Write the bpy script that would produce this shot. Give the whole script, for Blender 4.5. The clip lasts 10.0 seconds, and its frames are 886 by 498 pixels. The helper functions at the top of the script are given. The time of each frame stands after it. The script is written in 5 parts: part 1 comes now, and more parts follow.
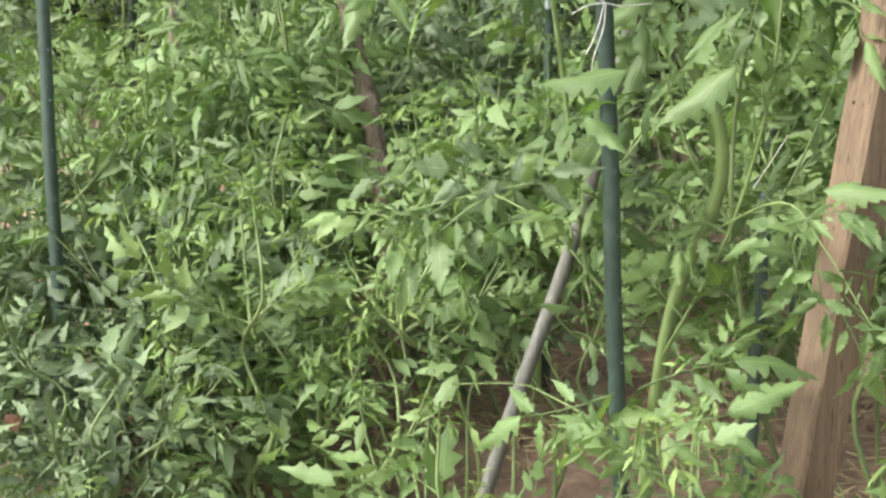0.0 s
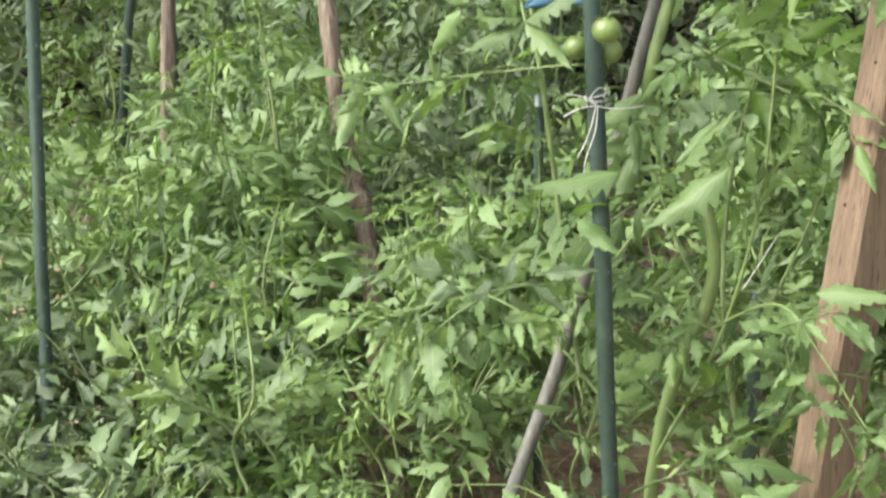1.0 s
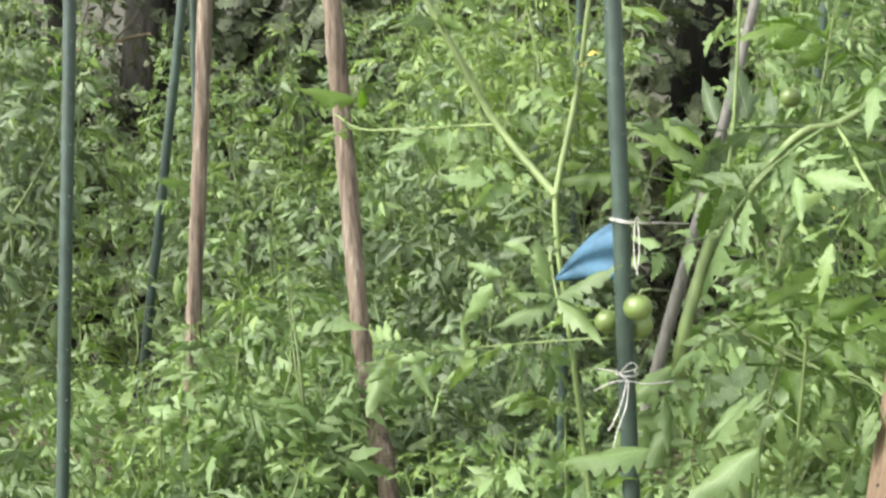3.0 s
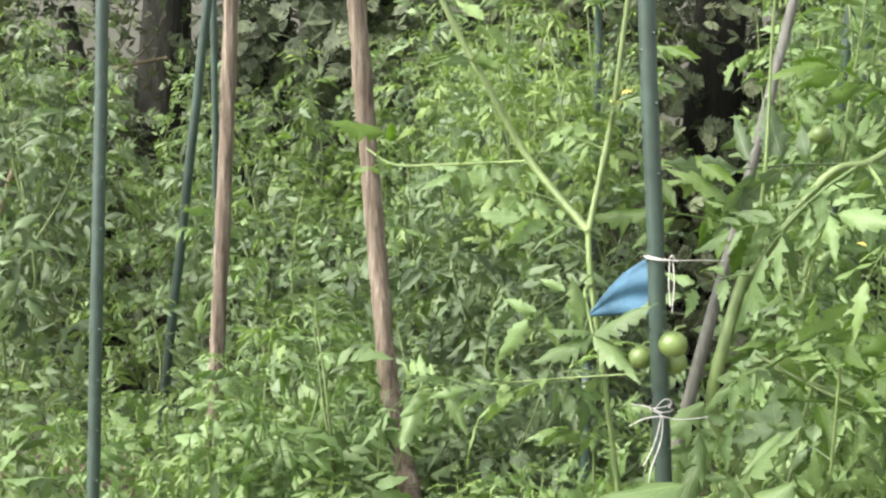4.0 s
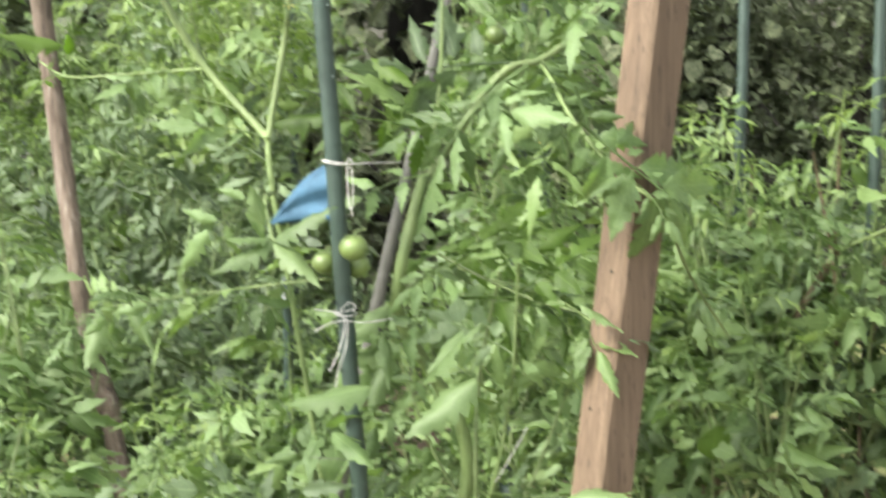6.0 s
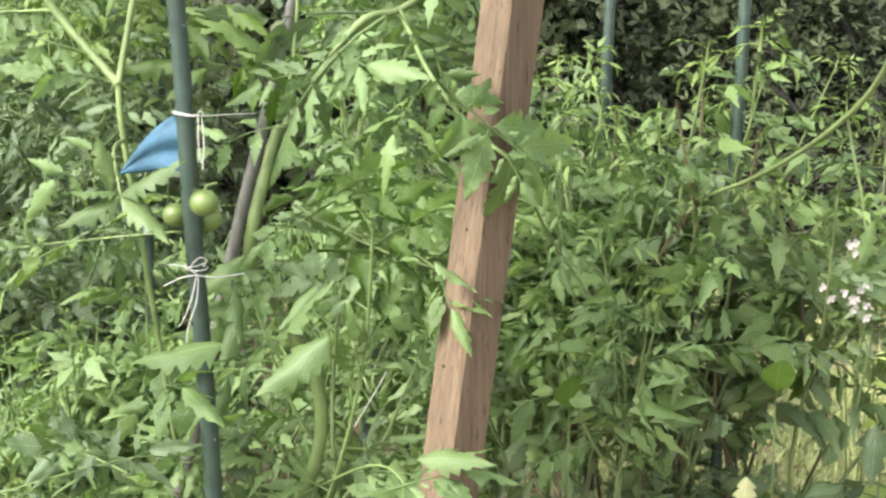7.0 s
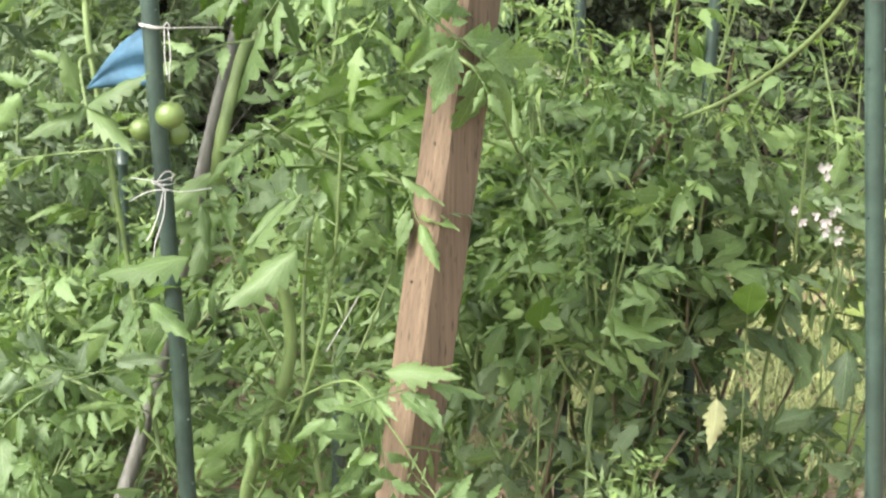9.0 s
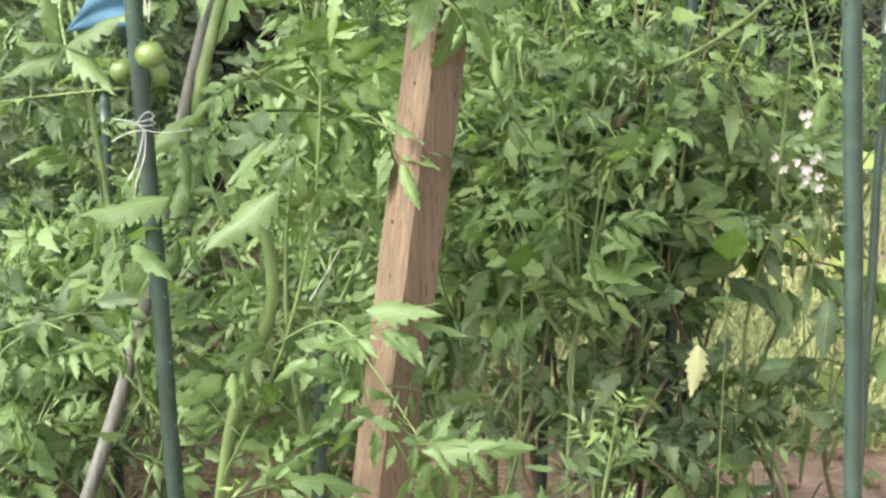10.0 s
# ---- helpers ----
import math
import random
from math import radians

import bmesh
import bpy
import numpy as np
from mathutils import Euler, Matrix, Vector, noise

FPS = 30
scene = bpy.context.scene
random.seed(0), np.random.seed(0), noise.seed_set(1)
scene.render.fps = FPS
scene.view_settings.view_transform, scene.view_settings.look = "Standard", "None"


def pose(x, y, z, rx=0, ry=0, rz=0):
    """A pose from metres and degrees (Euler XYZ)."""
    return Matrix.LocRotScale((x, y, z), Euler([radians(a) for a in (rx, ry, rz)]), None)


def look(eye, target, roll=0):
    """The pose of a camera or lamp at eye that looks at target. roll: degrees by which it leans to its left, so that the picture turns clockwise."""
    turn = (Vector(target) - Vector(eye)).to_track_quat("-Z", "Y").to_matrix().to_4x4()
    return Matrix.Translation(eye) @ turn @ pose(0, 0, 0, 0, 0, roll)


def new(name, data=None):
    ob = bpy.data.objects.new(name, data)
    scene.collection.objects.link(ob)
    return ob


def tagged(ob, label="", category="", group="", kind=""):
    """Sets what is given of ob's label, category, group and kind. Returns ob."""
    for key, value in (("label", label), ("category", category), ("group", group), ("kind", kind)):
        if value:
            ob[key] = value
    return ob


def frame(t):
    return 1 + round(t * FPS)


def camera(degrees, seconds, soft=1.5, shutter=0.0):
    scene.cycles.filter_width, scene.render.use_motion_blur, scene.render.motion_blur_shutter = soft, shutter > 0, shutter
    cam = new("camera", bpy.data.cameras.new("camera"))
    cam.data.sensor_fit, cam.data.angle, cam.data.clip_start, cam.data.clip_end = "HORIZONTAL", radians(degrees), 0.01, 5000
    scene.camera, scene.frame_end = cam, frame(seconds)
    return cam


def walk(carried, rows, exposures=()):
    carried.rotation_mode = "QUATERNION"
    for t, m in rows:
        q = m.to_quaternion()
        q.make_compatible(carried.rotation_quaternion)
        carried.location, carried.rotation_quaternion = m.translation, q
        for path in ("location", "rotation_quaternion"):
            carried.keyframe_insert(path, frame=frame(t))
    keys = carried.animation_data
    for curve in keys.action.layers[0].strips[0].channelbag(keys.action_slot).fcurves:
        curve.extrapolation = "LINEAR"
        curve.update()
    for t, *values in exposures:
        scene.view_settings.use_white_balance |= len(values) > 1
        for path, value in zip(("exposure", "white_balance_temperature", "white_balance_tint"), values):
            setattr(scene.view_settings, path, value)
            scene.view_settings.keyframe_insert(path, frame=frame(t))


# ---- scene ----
cam = camera(30.3, 10.0, soft=2.3, shutter=0.45)

PATH = [
    (0, (0.0669, 0.0074, 1.2967), (-0.1916, 1.8669, 0.6073), -0.81),
    (0.5, (0.0598, 0.0059, 1.3017), (-0.1911, 1.8818, 0.6550), -0.80),
    (1, (0.0591, 0.0121, 1.3121), (-0.1864, 1.9077, 0.7237), -0.69),
    (1.5, (0.0567, 0.0130, 1.3275), (-0.1812, 1.9297, 0.8080), -0.40),
    (2, (0.0553, 0.0119, 1.3456), (-0.1803, 1.9468, 0.8976), -0.42),
    (2.5, (0.0472, 0.0174, 1.3587), (-0.1989, 1.9652, 0.9774), -0.28),
    (3, (0.0352, 0.0147, 1.3712), (-0.2300, 1.9699, 1.0446), 0.10),
    (3.2, (0.0291, 0.0116, 1.3734), (-0.2441, 1.9684, 1.0629), 0.24),
    (4.3, (-0.0038, -0.0112, 1.4027), (-0.2692, 1.9472, 1.0962), -0.01),
    (4.5, (0.0001, 0.0001, 1.4001), (-0.2447, 1.9603, 1.0880), -0.03),
    (5, (0.0126, 0.0008, 1.3940), (-0.1493, 1.9658, 1.0584), 0.06),
    (5.5, (0.0332, 0.0089, 1.3884), (-0.0180, 1.9740, 1.0197), -0.34),
    (6, (0.0512, 0.0108, 1.3809), (0.1158, 1.9681, 0.9751), -0.46),
    (6.2, (0.0484, 0.0142, 1.4129), (0.1650, 1.9591, 0.9614), 0.03),
    (7.3, (0.1082, 0.0560, 1.4388), (0.3144, 1.9730, 0.9072), 1.21),
    (7.5, (0.1160, 0.0500, 1.4373), (0.3239, 1.9648, 0.8987), 1.16),
    (8, (0.1204, 0.0457, 1.4294), (0.3335, 1.9555, 0.8752), 1.22),
    (8.5, (0.1158, 0.0425, 1.4148), (0.3309, 1.9479, 0.8463), 1.36),
    (9, (0.1113, 0.0392, 1.3911), (0.3285, 1.9424, 0.8162), 1.45),
    (9.5, (0.1185, 0.0308, 1.3671), (0.3304, 1.9326, 0.7857), 1.43),
    (10, (0.1196, 0.0186, 1.3434), (0.3502, 1.9150, 0.7516), 1.32),
]
walk(cam, [(t, look(eye, target, roll)) for t, eye, target, roll in PATH], [(0, 1.48), (2, 1.56), (5, 1.64), (10, 1.70)])

# ---- sky and sun: bright, thinly clouded day, light from the upper left ----
SUN_WAY = Vector((-0.72, -0.38, 0.80)).normalized()
world = bpy.data.worlds.new("sky")
scene.world = world
world.use_nodes = True
wn, wl = world.node_tree.nodes, world.node_tree.links
sky = wn.new("ShaderNodeTexSky")
sky.sky_type, sky.sun_disc = "NISHITA", False
sky.sun_elevation = math.asin(SUN_WAY.z)
sky.sun_rotation = math.atan2(SUN_WAY.x, SUN_WAY.y)
sky.dust_density, sky.air_density = 4.0, 1.0
hsv = wn.new("ShaderNodeHueSaturation")
hsv.inputs["Saturation"].default_value = 0.14
wl.new(sky.outputs[0], hsv.inputs["Color"])
wl.new(hsv.outputs[0], wn["Background"].inputs["Color"])
wn["Background"].inputs["Strength"].default_value = 0.17
sun = new("sun", bpy.data.lights.new("sun", "SUN"))
sun.data.energy, sun.data.angle, sun.data.color = 2.15, radians(20), (1.0, 0.93, 0.80)
sun.matrix_world = look(SUN_WAY * 30, (0, 0, 0))


# ---- materials ----
def mat(name):
    m = bpy.data.materials.new(name)
    m.use_nodes = True
    nt = m.node_tree
    return m, nt, nt.nodes["Principled BSDF"], nt.nodes["Material Output"]


def node(nt, kind, **values):
    n = nt.nodes.new(kind)
    for k, v in values.items():
        n.inputs[k.replace("_", " ")].default_value = v
    return n


def ramp(nt, source, stops):
    r = nt.nodes.new("ShaderNodeValToRGB")
    while len(r.color_ramp.elements) < len(stops):
        r.color_ramp.elements.new(0.5)
    for e, (p, c) in zip(r.color_ramp.elements, stops):
        e.position, e.color = p, (*c, 1)
    nt.links.new(source, r.inputs[0])
    return r


def mixed(nt, kind, fac, a, b):
    n = nt.nodes.new("ShaderNodeMix")
    n.data_type, n.blend_type = "RGBA", kind
    for i, v in ((0, fac), (6, a), (7, b)):
        if isinstance(v, (int, float)):
            n.inputs[i].default_value = v
        elif isinstance(v, tuple):
            n.inputs[i].default_value = (*v, 1)
        else:
            nt.links.new(v, n.inputs[i])
    return n.outputs[2]


def bumped(nt, shader, source, strength, distance=0.01):
    b = node(nt, "ShaderNodeBump", Strength=strength, Distance=distance)
    nt.links.new(source, b.inputs["Height"])
    nt.links.new(b.outputs[0], shader.inputs["Normal"])


def leaf_material(name, dark, mid, light, thin, gloss=0.55):
    """A leaf: hue from leaflet to leaflet and leaf to leaf, mottling, paler veins, and light that comes through."""
    m, nt, p, out = mat(name)
    dark, mid, light = ((r * 1.01 * k, g * k, b * 0.86 * k) for (r, g, b), k in zip((dark, mid, light), (0.74, 1.0, 1.0)))
    geo, info, uv = (nt.nodes.new(k) for k in ("ShaderNodeNewGeometry", "ShaderNodeObjectInfo", "ShaderNodeUVMap"))
    add = nt.nodes.new("ShaderNodeMath")
    add.operation = "MULTIPLY_ADD"
    add.inputs[1].default_value = 0.5
    nt.links.new(geo.outputs["Random Per Island"], add.inputs[0])
    half = nt.nodes.new("ShaderNodeMath")
    half.operation = "MULTIPLY"
    half.inputs[1].default_value = 0.5
    nt.links.new(info.outputs["Random"], half.inputs[0])
    nt.links.new(half.outputs[0], add.inputs[2])
    base = ramp(nt, add.outputs[0], ((0.2, dark), (0.5, mid), (0.84, light)))
    pos = nt.nodes.new("ShaderNodeTexCoord")
    spots = node(nt, "ShaderNodeTexNoise", Scale=60.0, Detail=3.0)
    nt.links.new(pos.outputs["Object"], spots.inputs["Vector"])
    mot = ramp(nt, spots.outputs[0], ((0.35, (0.72, 0.74, 0.7)), (0.65, (1.15, 1.12, 1.1))))
    col = mixed(nt, "MULTIPLY", 0.6, base.outputs[0], mot.outputs[0])
    # veins: the midrib and slanting side ribs
    sep = nt.nodes.new("ShaderNodeSeparateXYZ")
    nt.links.new(uv.outputs[0], sep.inputs[0])
    side = nt.nodes.new("ShaderNodeMath")
    side.operation = "ABSOLUTE"
    nt.links.new(sep.outputs[1], side.inputs[0])
    rib = ramp(nt, side.outputs[0], ((0.0, (1, 1, 1)), (0.07, (0, 0, 0))))
    slant = nt.nodes.new("ShaderNodeMath")
    slant.operation = "MULTIPLY_ADD"
    slant.inputs[1].default_value = -0.5
    nt.links.new(side.outputs[0], slant.inputs[0])
    nt.links.new(sep.outputs[0], slant.inputs[2])
    wave = nt.nodes.new("ShaderNodeMath")
    wave.operation = "PINGPONG"
    wave.inputs[1].default_value = 0.07
    nt.links.new(slant.outputs[0], wave.inputs[0])
    ribs = ramp(nt, wave.outputs[0], ((0.0, (0.6, 0.6, 0.6)), (0.02, (0, 0, 0))))
    veins = mixed(nt, "ADD", 1.0, rib.outputs[0], ribs.outputs[0])
    pale = tuple(min(1, c * 1.35 + 0.02) for c in light)
    col = mixed(nt, "MIX", mixed(nt, "MULTIPLY", 1.0, veins, (0.36, 0.36, 0.36)), col, pale)
    nt.links.new(col, p.inputs["Base Color"])
    p.inputs["Roughness"].default_value = gloss
    p.inputs["Specular IOR Level"].default_value = 0.5
    bumped(nt, p, wave.outputs[0], 0.16, 0.02)
    tr = nt.nodes.new("ShaderNodeBsdfTranslucent")
    nt.links.new(mixed(nt, "MULTIPLY", 1.0, col, (1.12, 1.25, 0.6)), tr.inputs["Color"])
    mix = nt.nodes.new("ShaderNodeMixShader")
    mix.inputs[0].default_value = thin
    nt.links.new(p.outputs[0], mix.inputs[1])
    nt.links.new(tr.outputs[0], mix.inputs[2])
    nt.links.new(mix.outputs[0], out.inputs["Surface"])
    return m


def plain_material(name, stops, scale=(30, 30, 30), rough=0.7, relief=0.3, detail=5.0, per_object=0.0, metal=0.0, distance=0.005):
    """Noise-driven colour in object space, with the same noise as relief; scale may stretch the grain along one axis."""
    m, nt, p, out = mat(name)
    pos = nt.nodes.new("ShaderNodeTexCoord")
    mp = nt.nodes.new("ShaderNodeMapping")
    mp.inputs["Scale"].default_value = scale
    nt.links.new(pos.outputs["Object"], mp.inputs["Vector"])
    fine = node(nt, "ShaderNodeTexNoise", Scale=1.0, Detail=detail, Roughness=0.62)
    nt.links.new(mp.outputs[0], fine.inputs["Vector"])
    broad = node(nt, "ShaderNodeTexNoise", Scale=0.17, Detail=2.0)
    nt.links.new(mp.outputs[0], broad.inputs["Vector"])
    r = ramp(nt, fine.outputs[0], stops)
    soft = ramp(nt, broad.outputs[0], ((0.3, (0.75, 0.75, 0.75)), (0.7, (1.2, 1.2, 1.2))))
    col = mixed(nt, "MULTIPLY", 0.8, r.outputs[0], soft.outputs[0])
    if per_object:
        geo = nt.nodes.new("ShaderNodeNewGeometry")
        isl = ramp(nt, geo.outputs["Random Per Island"], ((0.0, (1 - per_object,) * 3), (1.0, (1 + per_object,) * 3)))
        col = mixed(nt, "MULTIPLY", 1.0, col, isl.outputs[0])
    nt.links.new(col, p.inputs["Base Color"])
    p.inputs["Roughness"].default_value, p.inputs["Metallic"].default_value = rough, metal
    bumped(nt, p, fine.outputs[0], relief, distance)
    return m


M_FRESH = leaf_material("tomato leaf, fresh green", (0.102, 0.174, 0.066), (0.142, 0.227, 0.097), (0.172, 0.254, 0.128), 0.36)
M_MID = leaf_material("tomato leaf, mid green", (0.098, 0.166, 0.058), (0.140, 0.222, 0.084), (0.192, 0.278, 0.122), 0.34)
M_BROAD = leaf_material("tomato leaf, broad and green", (0.084, 0.140, 0.056), (0.116, 0.184, 0.078), (0.150, 0.220, 0.104), 0.34)
M_DULL = leaf_material("tomato leaf, dull bluish green", (0.098, 0.154, 0.086), (0.148, 0.218, 0.130), (0.205, 0.285, 0.178), 0.40)
# bluish leaf colour, darkened further to stand for shade low in the bed
M_BLUE_SHADE = leaf_material("tomato leaf, bluish green darkened for shade", (0.060, 0.098, 0.054), (0.086, 0.132, 0.072), (0.122, 0.174, 0.094), 0.26)
# backlit leaves: the glow of light through them is in the base colour
M_BACKLIT = leaf_material("leaf, backlit clear green", (0.062, 0.122, 0.020), (0.085, 0.158, 0.028), (0.115, 0.195, 0.038), 0.5)
M_TIP = leaf_material("young shoot leaf, yellow green", (0.122, 0.198, 0.058), (0.162, 0.250, 0.080), (0.205, 0.288, 0.110), 0.40)
M_PALE = leaf_material("leaf, pale yellow green", (0.22, 0.32, 0.10), (0.28, 0.38, 0.13), (0.34, 0.42, 0.18), 0.3)
M_FADED = leaf_material("leaf, faded to straw", (0.36, 0.38, 0.22), (0.42, 0.44, 0.27), (0.48, 0.49, 0.33), 0.3)
M_DRY = leaf_material("leaf, withered red brown", (0.06, 0.026, 0.016), (0.085, 0.038, 0.023), (0.11, 0.055, 0.032), 0.15, 0.8)
M_CEDAR = leaf_material("cedar sprays, grey green", (0.062, 0.085, 0.050), (0.103, 0.13, 0.080), (0.172, 0.20, 0.135), 0.15, 0.7)
M_WOODS = leaf_material("dark shrub leaves", (0.036, 0.048, 0.026), (0.054, 0.074, 0.038), (0.090, 0.118, 0.064), 0.15, 0.8)
M_STEM = plain_material("green stem", ((0.3, (0.098, 0.145, 0.050)), (0.7, (0.168, 0.222, 0.086))), (90, 90, 25), 0.6, 0.25)
M_PITH = plain_material("thick pale green stem", ((0.3, (0.10, 0.15, 0.046)), (0.7, (0.165, 0.228, 0.080))), (90, 90, 25), 0.6, 0.25)
M_WOODY = plain_material("browned old stem", ((0.3, (0.07, 0.055, 0.03)), (0.7, (0.15, 0.12, 0.065))), (90, 90, 25), 0.8, 0.4)
M_COAT = plain_material("green plastic coating", ((0.3, (0.024, 0.043, 0.034)), (0.7, (0.040, 0.065, 0.052))), (60, 60, 60), 0.42, 0.12)
M_POST = plain_material("sawn cedar", ((0.22, (0.060, 0.040, 0.026)), (0.40, (0.099, 0.068, 0.043)), (0.62, (0.138, 0.097, 0.062)), (0.82, (0.182, 0.132, 0.088))), (150, 150, 5), 0.85, 0.35)
M_BARK = plain_material("weathered sapling wood", ((0.30, (0.045, 0.034, 0.026)), (0.45, (0.130, 0.099, 0.074)), (0.58, (0.185, 0.148, 0.114)), (0.72, (0.36, 0.32, 0.27))), (120, 120, 8), 0.9, 0.9, 8.0)
M_PIPE = plain_material("weathered grey pole", ((0.25, (0.060, 0.059, 0.050)), (0.5, (0.098, 0.097, 0.084)), (0.75, (0.160, 0.160, 0.142))), (110, 110, 10), 0.75, 0.3)
M_TWINE = plain_material("white cotton twine", ((0.3, (0.44, 0.43, 0.41)), (0.7, (0.62, 0.61, 0.59))), (400, 400, 400), 0.9, 0.4)
M_BLUE = plain_material("faded blue cloth", ((0.3, (0.026, 0.082, 0.14)), (0.7, (0.042, 0.116, 0.185))), (120, 120, 120), 0.75, 0.2)
M_TOMATO = plain_material("unripe tomato skin", ((0.3, (0.090, 0.135, 0.036)), (0.7, (0.13, 0.18, 0.054))), (60, 60, 40), 0.42, 0.03)
M_SOIL = plain_material("reddish garden soil", ((0.25, (0.135, 0.083, 0.058)), (0.5, (0.265, 0.178, 0.130)), (0.8, (0.42, 0.315, 0.235))), (28, 28, 28), 0.95, 0.8, 8.0, 0, 0, 0.02)



def flecked(m, scale, low, high, depth):
    """Short dark checks along the grain, over the colour that is there."""
    nt = m.node_tree
    p = nt.nodes["Principled BSDF"]
    under = p.inputs["Base Color"].links[0].from_socket
    pos, mp = nt.nodes.new("ShaderNodeTexCoord"), nt.nodes.new("ShaderNodeMapping")
    mp.inputs["Scale"].default_value = scale
    nt.links.new(pos.outputs["Object"], mp.inputs["Vector"])
    spots = node(nt, "ShaderNodeTexNoise", Scale=1.0, Detail=2.0)
    nt.links.new(mp.outputs[0], spots.inputs["Vector"])
    marks = ramp(nt, spots.outputs[0], ((low, (1, 1, 1)), (high, (depth,) * 3)))
    nt.links.new(mixed(nt, "MULTIPLY", 1.0, under, marks.outputs[0]), p.inputs["Base Color"])


flecked(M_POST, (230, 230, 32), 0.60, 0.70, 0.45)
flecked(M_BARK, (160, 160, 24), 0.58, 0.70, 0.5)


def litter_beyond(m):
    """Away from the bed the soil gives way to leaf litter, coloured dark for tree shade, with a ragged border."""
    nt = m.node_tree
    p = nt.nodes["Principled BSDF"]
    soil = p.inputs["Base Color"].links[0].from_socket
    pos = nt.nodes.new("ShaderNodeTexCoord")
    sep = nt.nodes.new("ShaderNodeSeparateXYZ")
    nt.links.new(pos.outputs["Object"], sep.inputs[0])
    rag = node(nt, "ShaderNodeTexNoise", Scale=2.2, Detail=4.0)
    nt.links.new(pos.outputs["Object"], rag.inputs["Vector"])
    far = nt.nodes.new("ShaderNodeMath")
    far.operation = "MULTIPLY_ADD"
    far.inputs[1].default_value = 2.0
    nt.links.new(rag.outputs[0], far.inputs[0])
    nt.links.new(sep.outputs[1], far.inputs[2])
    edge = nt.nodes.new("ShaderNodeMapRange")
    edge.inputs["From Min"].default_value, edge.inputs["From Max"].default_value = 5.2, 6.4
    nt.links.new(far.outputs[0], edge.inputs["Value"])
    fleck = node(nt, "ShaderNodeTexNoise", Scale=40.0, Detail=5.0)
    nt.links.new(pos.outputs["Object"], fleck.inputs["Vector"])
    # litter tones, with the shade under the trees put into the colour
    litter = ramp(nt, fleck.outputs[0], ((0.3, (0.018, 0.016, 0.010)), (0.55, (0.036, 0.035, 0.018)), (0.8, (0.072, 0.06, 0.036))))
    # round the bed and behind the camera: rough turf
    wide = nt.nodes.new("ShaderNodeMath")
    wide.operation = "ABSOLUTE"
    nt.links.new(sep.outputs[0], wide.inputs[0])
    front = nt.nodes.new("ShaderNodeMath")
    front.operation = "SUBTRACT"
    front.inputs[0].default_value = 3.4
    nt.links.new(sep.outputs[1], front.inputs[1])
    out = nt.nodes.new("ShaderNodeMath")
    out.operation = "MAXIMUM"
    nt.links.new(wide.outputs[0], out.inputs[0])
    nt.links.new(front.outputs[0], out.inputs[1])
    ragged = nt.nodes.new("ShaderNodeMath")
    ragged.operation = "MULTIPLY_ADD"
    ragged.inputs[1].default_value = 1.2
    nt.links.new(rag.outputs[0], ragged.inputs[0])
    nt.links.new(out.outputs[0], ragged.inputs[2])
    rim = nt.nodes.new("ShaderNodeMapRange")
    rim.inputs["From Min"].default_value, rim.inputs["From Max"].default_value = 3.0, 3.5
    nt.links.new(ragged.outputs[0], rim.inputs["Value"])
    turf = ramp(nt, fleck.outputs[0], ((0.3, (0.05, 0.062, 0.024)), (0.55, (0.095, 0.105, 0.042)), (0.8, (0.17, 0.155, 0.075))))
    bed = mixed(nt, "MIX", edge.outputs[0], soil, litter.outputs[0])
    open_ground = nt.nodes.new("ShaderNodeMath")
    open_ground.operation = "SUBTRACT"
    open_ground.use_clamp = True
    nt.links.new(rim.outputs[0], open_ground.inputs[0])
    nt.links.new(edge.outputs[0], open_ground.inputs[1])
    nt.links.new(mixed(nt, "MIX", open_ground.outputs[0], bed, turf.outputs[0]), p.inputs["Base Color"])


litter_beyond(M_SOIL)
M_STRAW = plain_material("dry straw", ((0.3, (0.26, 0.20, 0.10)), (0.7, (0.46, 0.38, 0.21))), (60, 60, 60), 0.8, 0.2, 3.0, 0.35)
M_GRASS = plain_material("half-dry grass", ((0.3, (0.130, 0.180, 0.055)), (0.7, (0.36, 0.375, 0.16))), (20, 20, 20), 0.7, 0.2, 3.0, 0.4)
# twig and bark colours lowered to stand for shade under the canopy
M_TWIG = plain_material("grey dead twigs", ((0.3, (0.032, 0.030, 0.023)), (0.7, (0.078, 0.073, 0.058))), (60, 60, 60), 0.9, 0.3, 3.0, 0.3)
M_TRUNK = plain_material("tree bark darkened for canopy shade", ((0.3, (0.008, 0.0075, 0.005)), (0.6, (0.020, 0.019, 0.013)), (0.74, (0.046, 0.046, 0.034))), (25, 25, 6), 0.95, 0.9, 6.0, 0, 0, 0.03)
M_YELLOW = plain_material("tomato blossom yellow", ((0.3, (0.62, 0.50, 0.10)), (0.7, (0.75, 0.62, 0.18))), (90, 90, 90), 0.6, 0.1)
M_WHITE = plain_material("white petals", ((0.3, (0.40, 0.36, 0.35)), (0.7, (0.55, 0.52, 0.50))), (90, 90, 90), 0.6, 0.1)


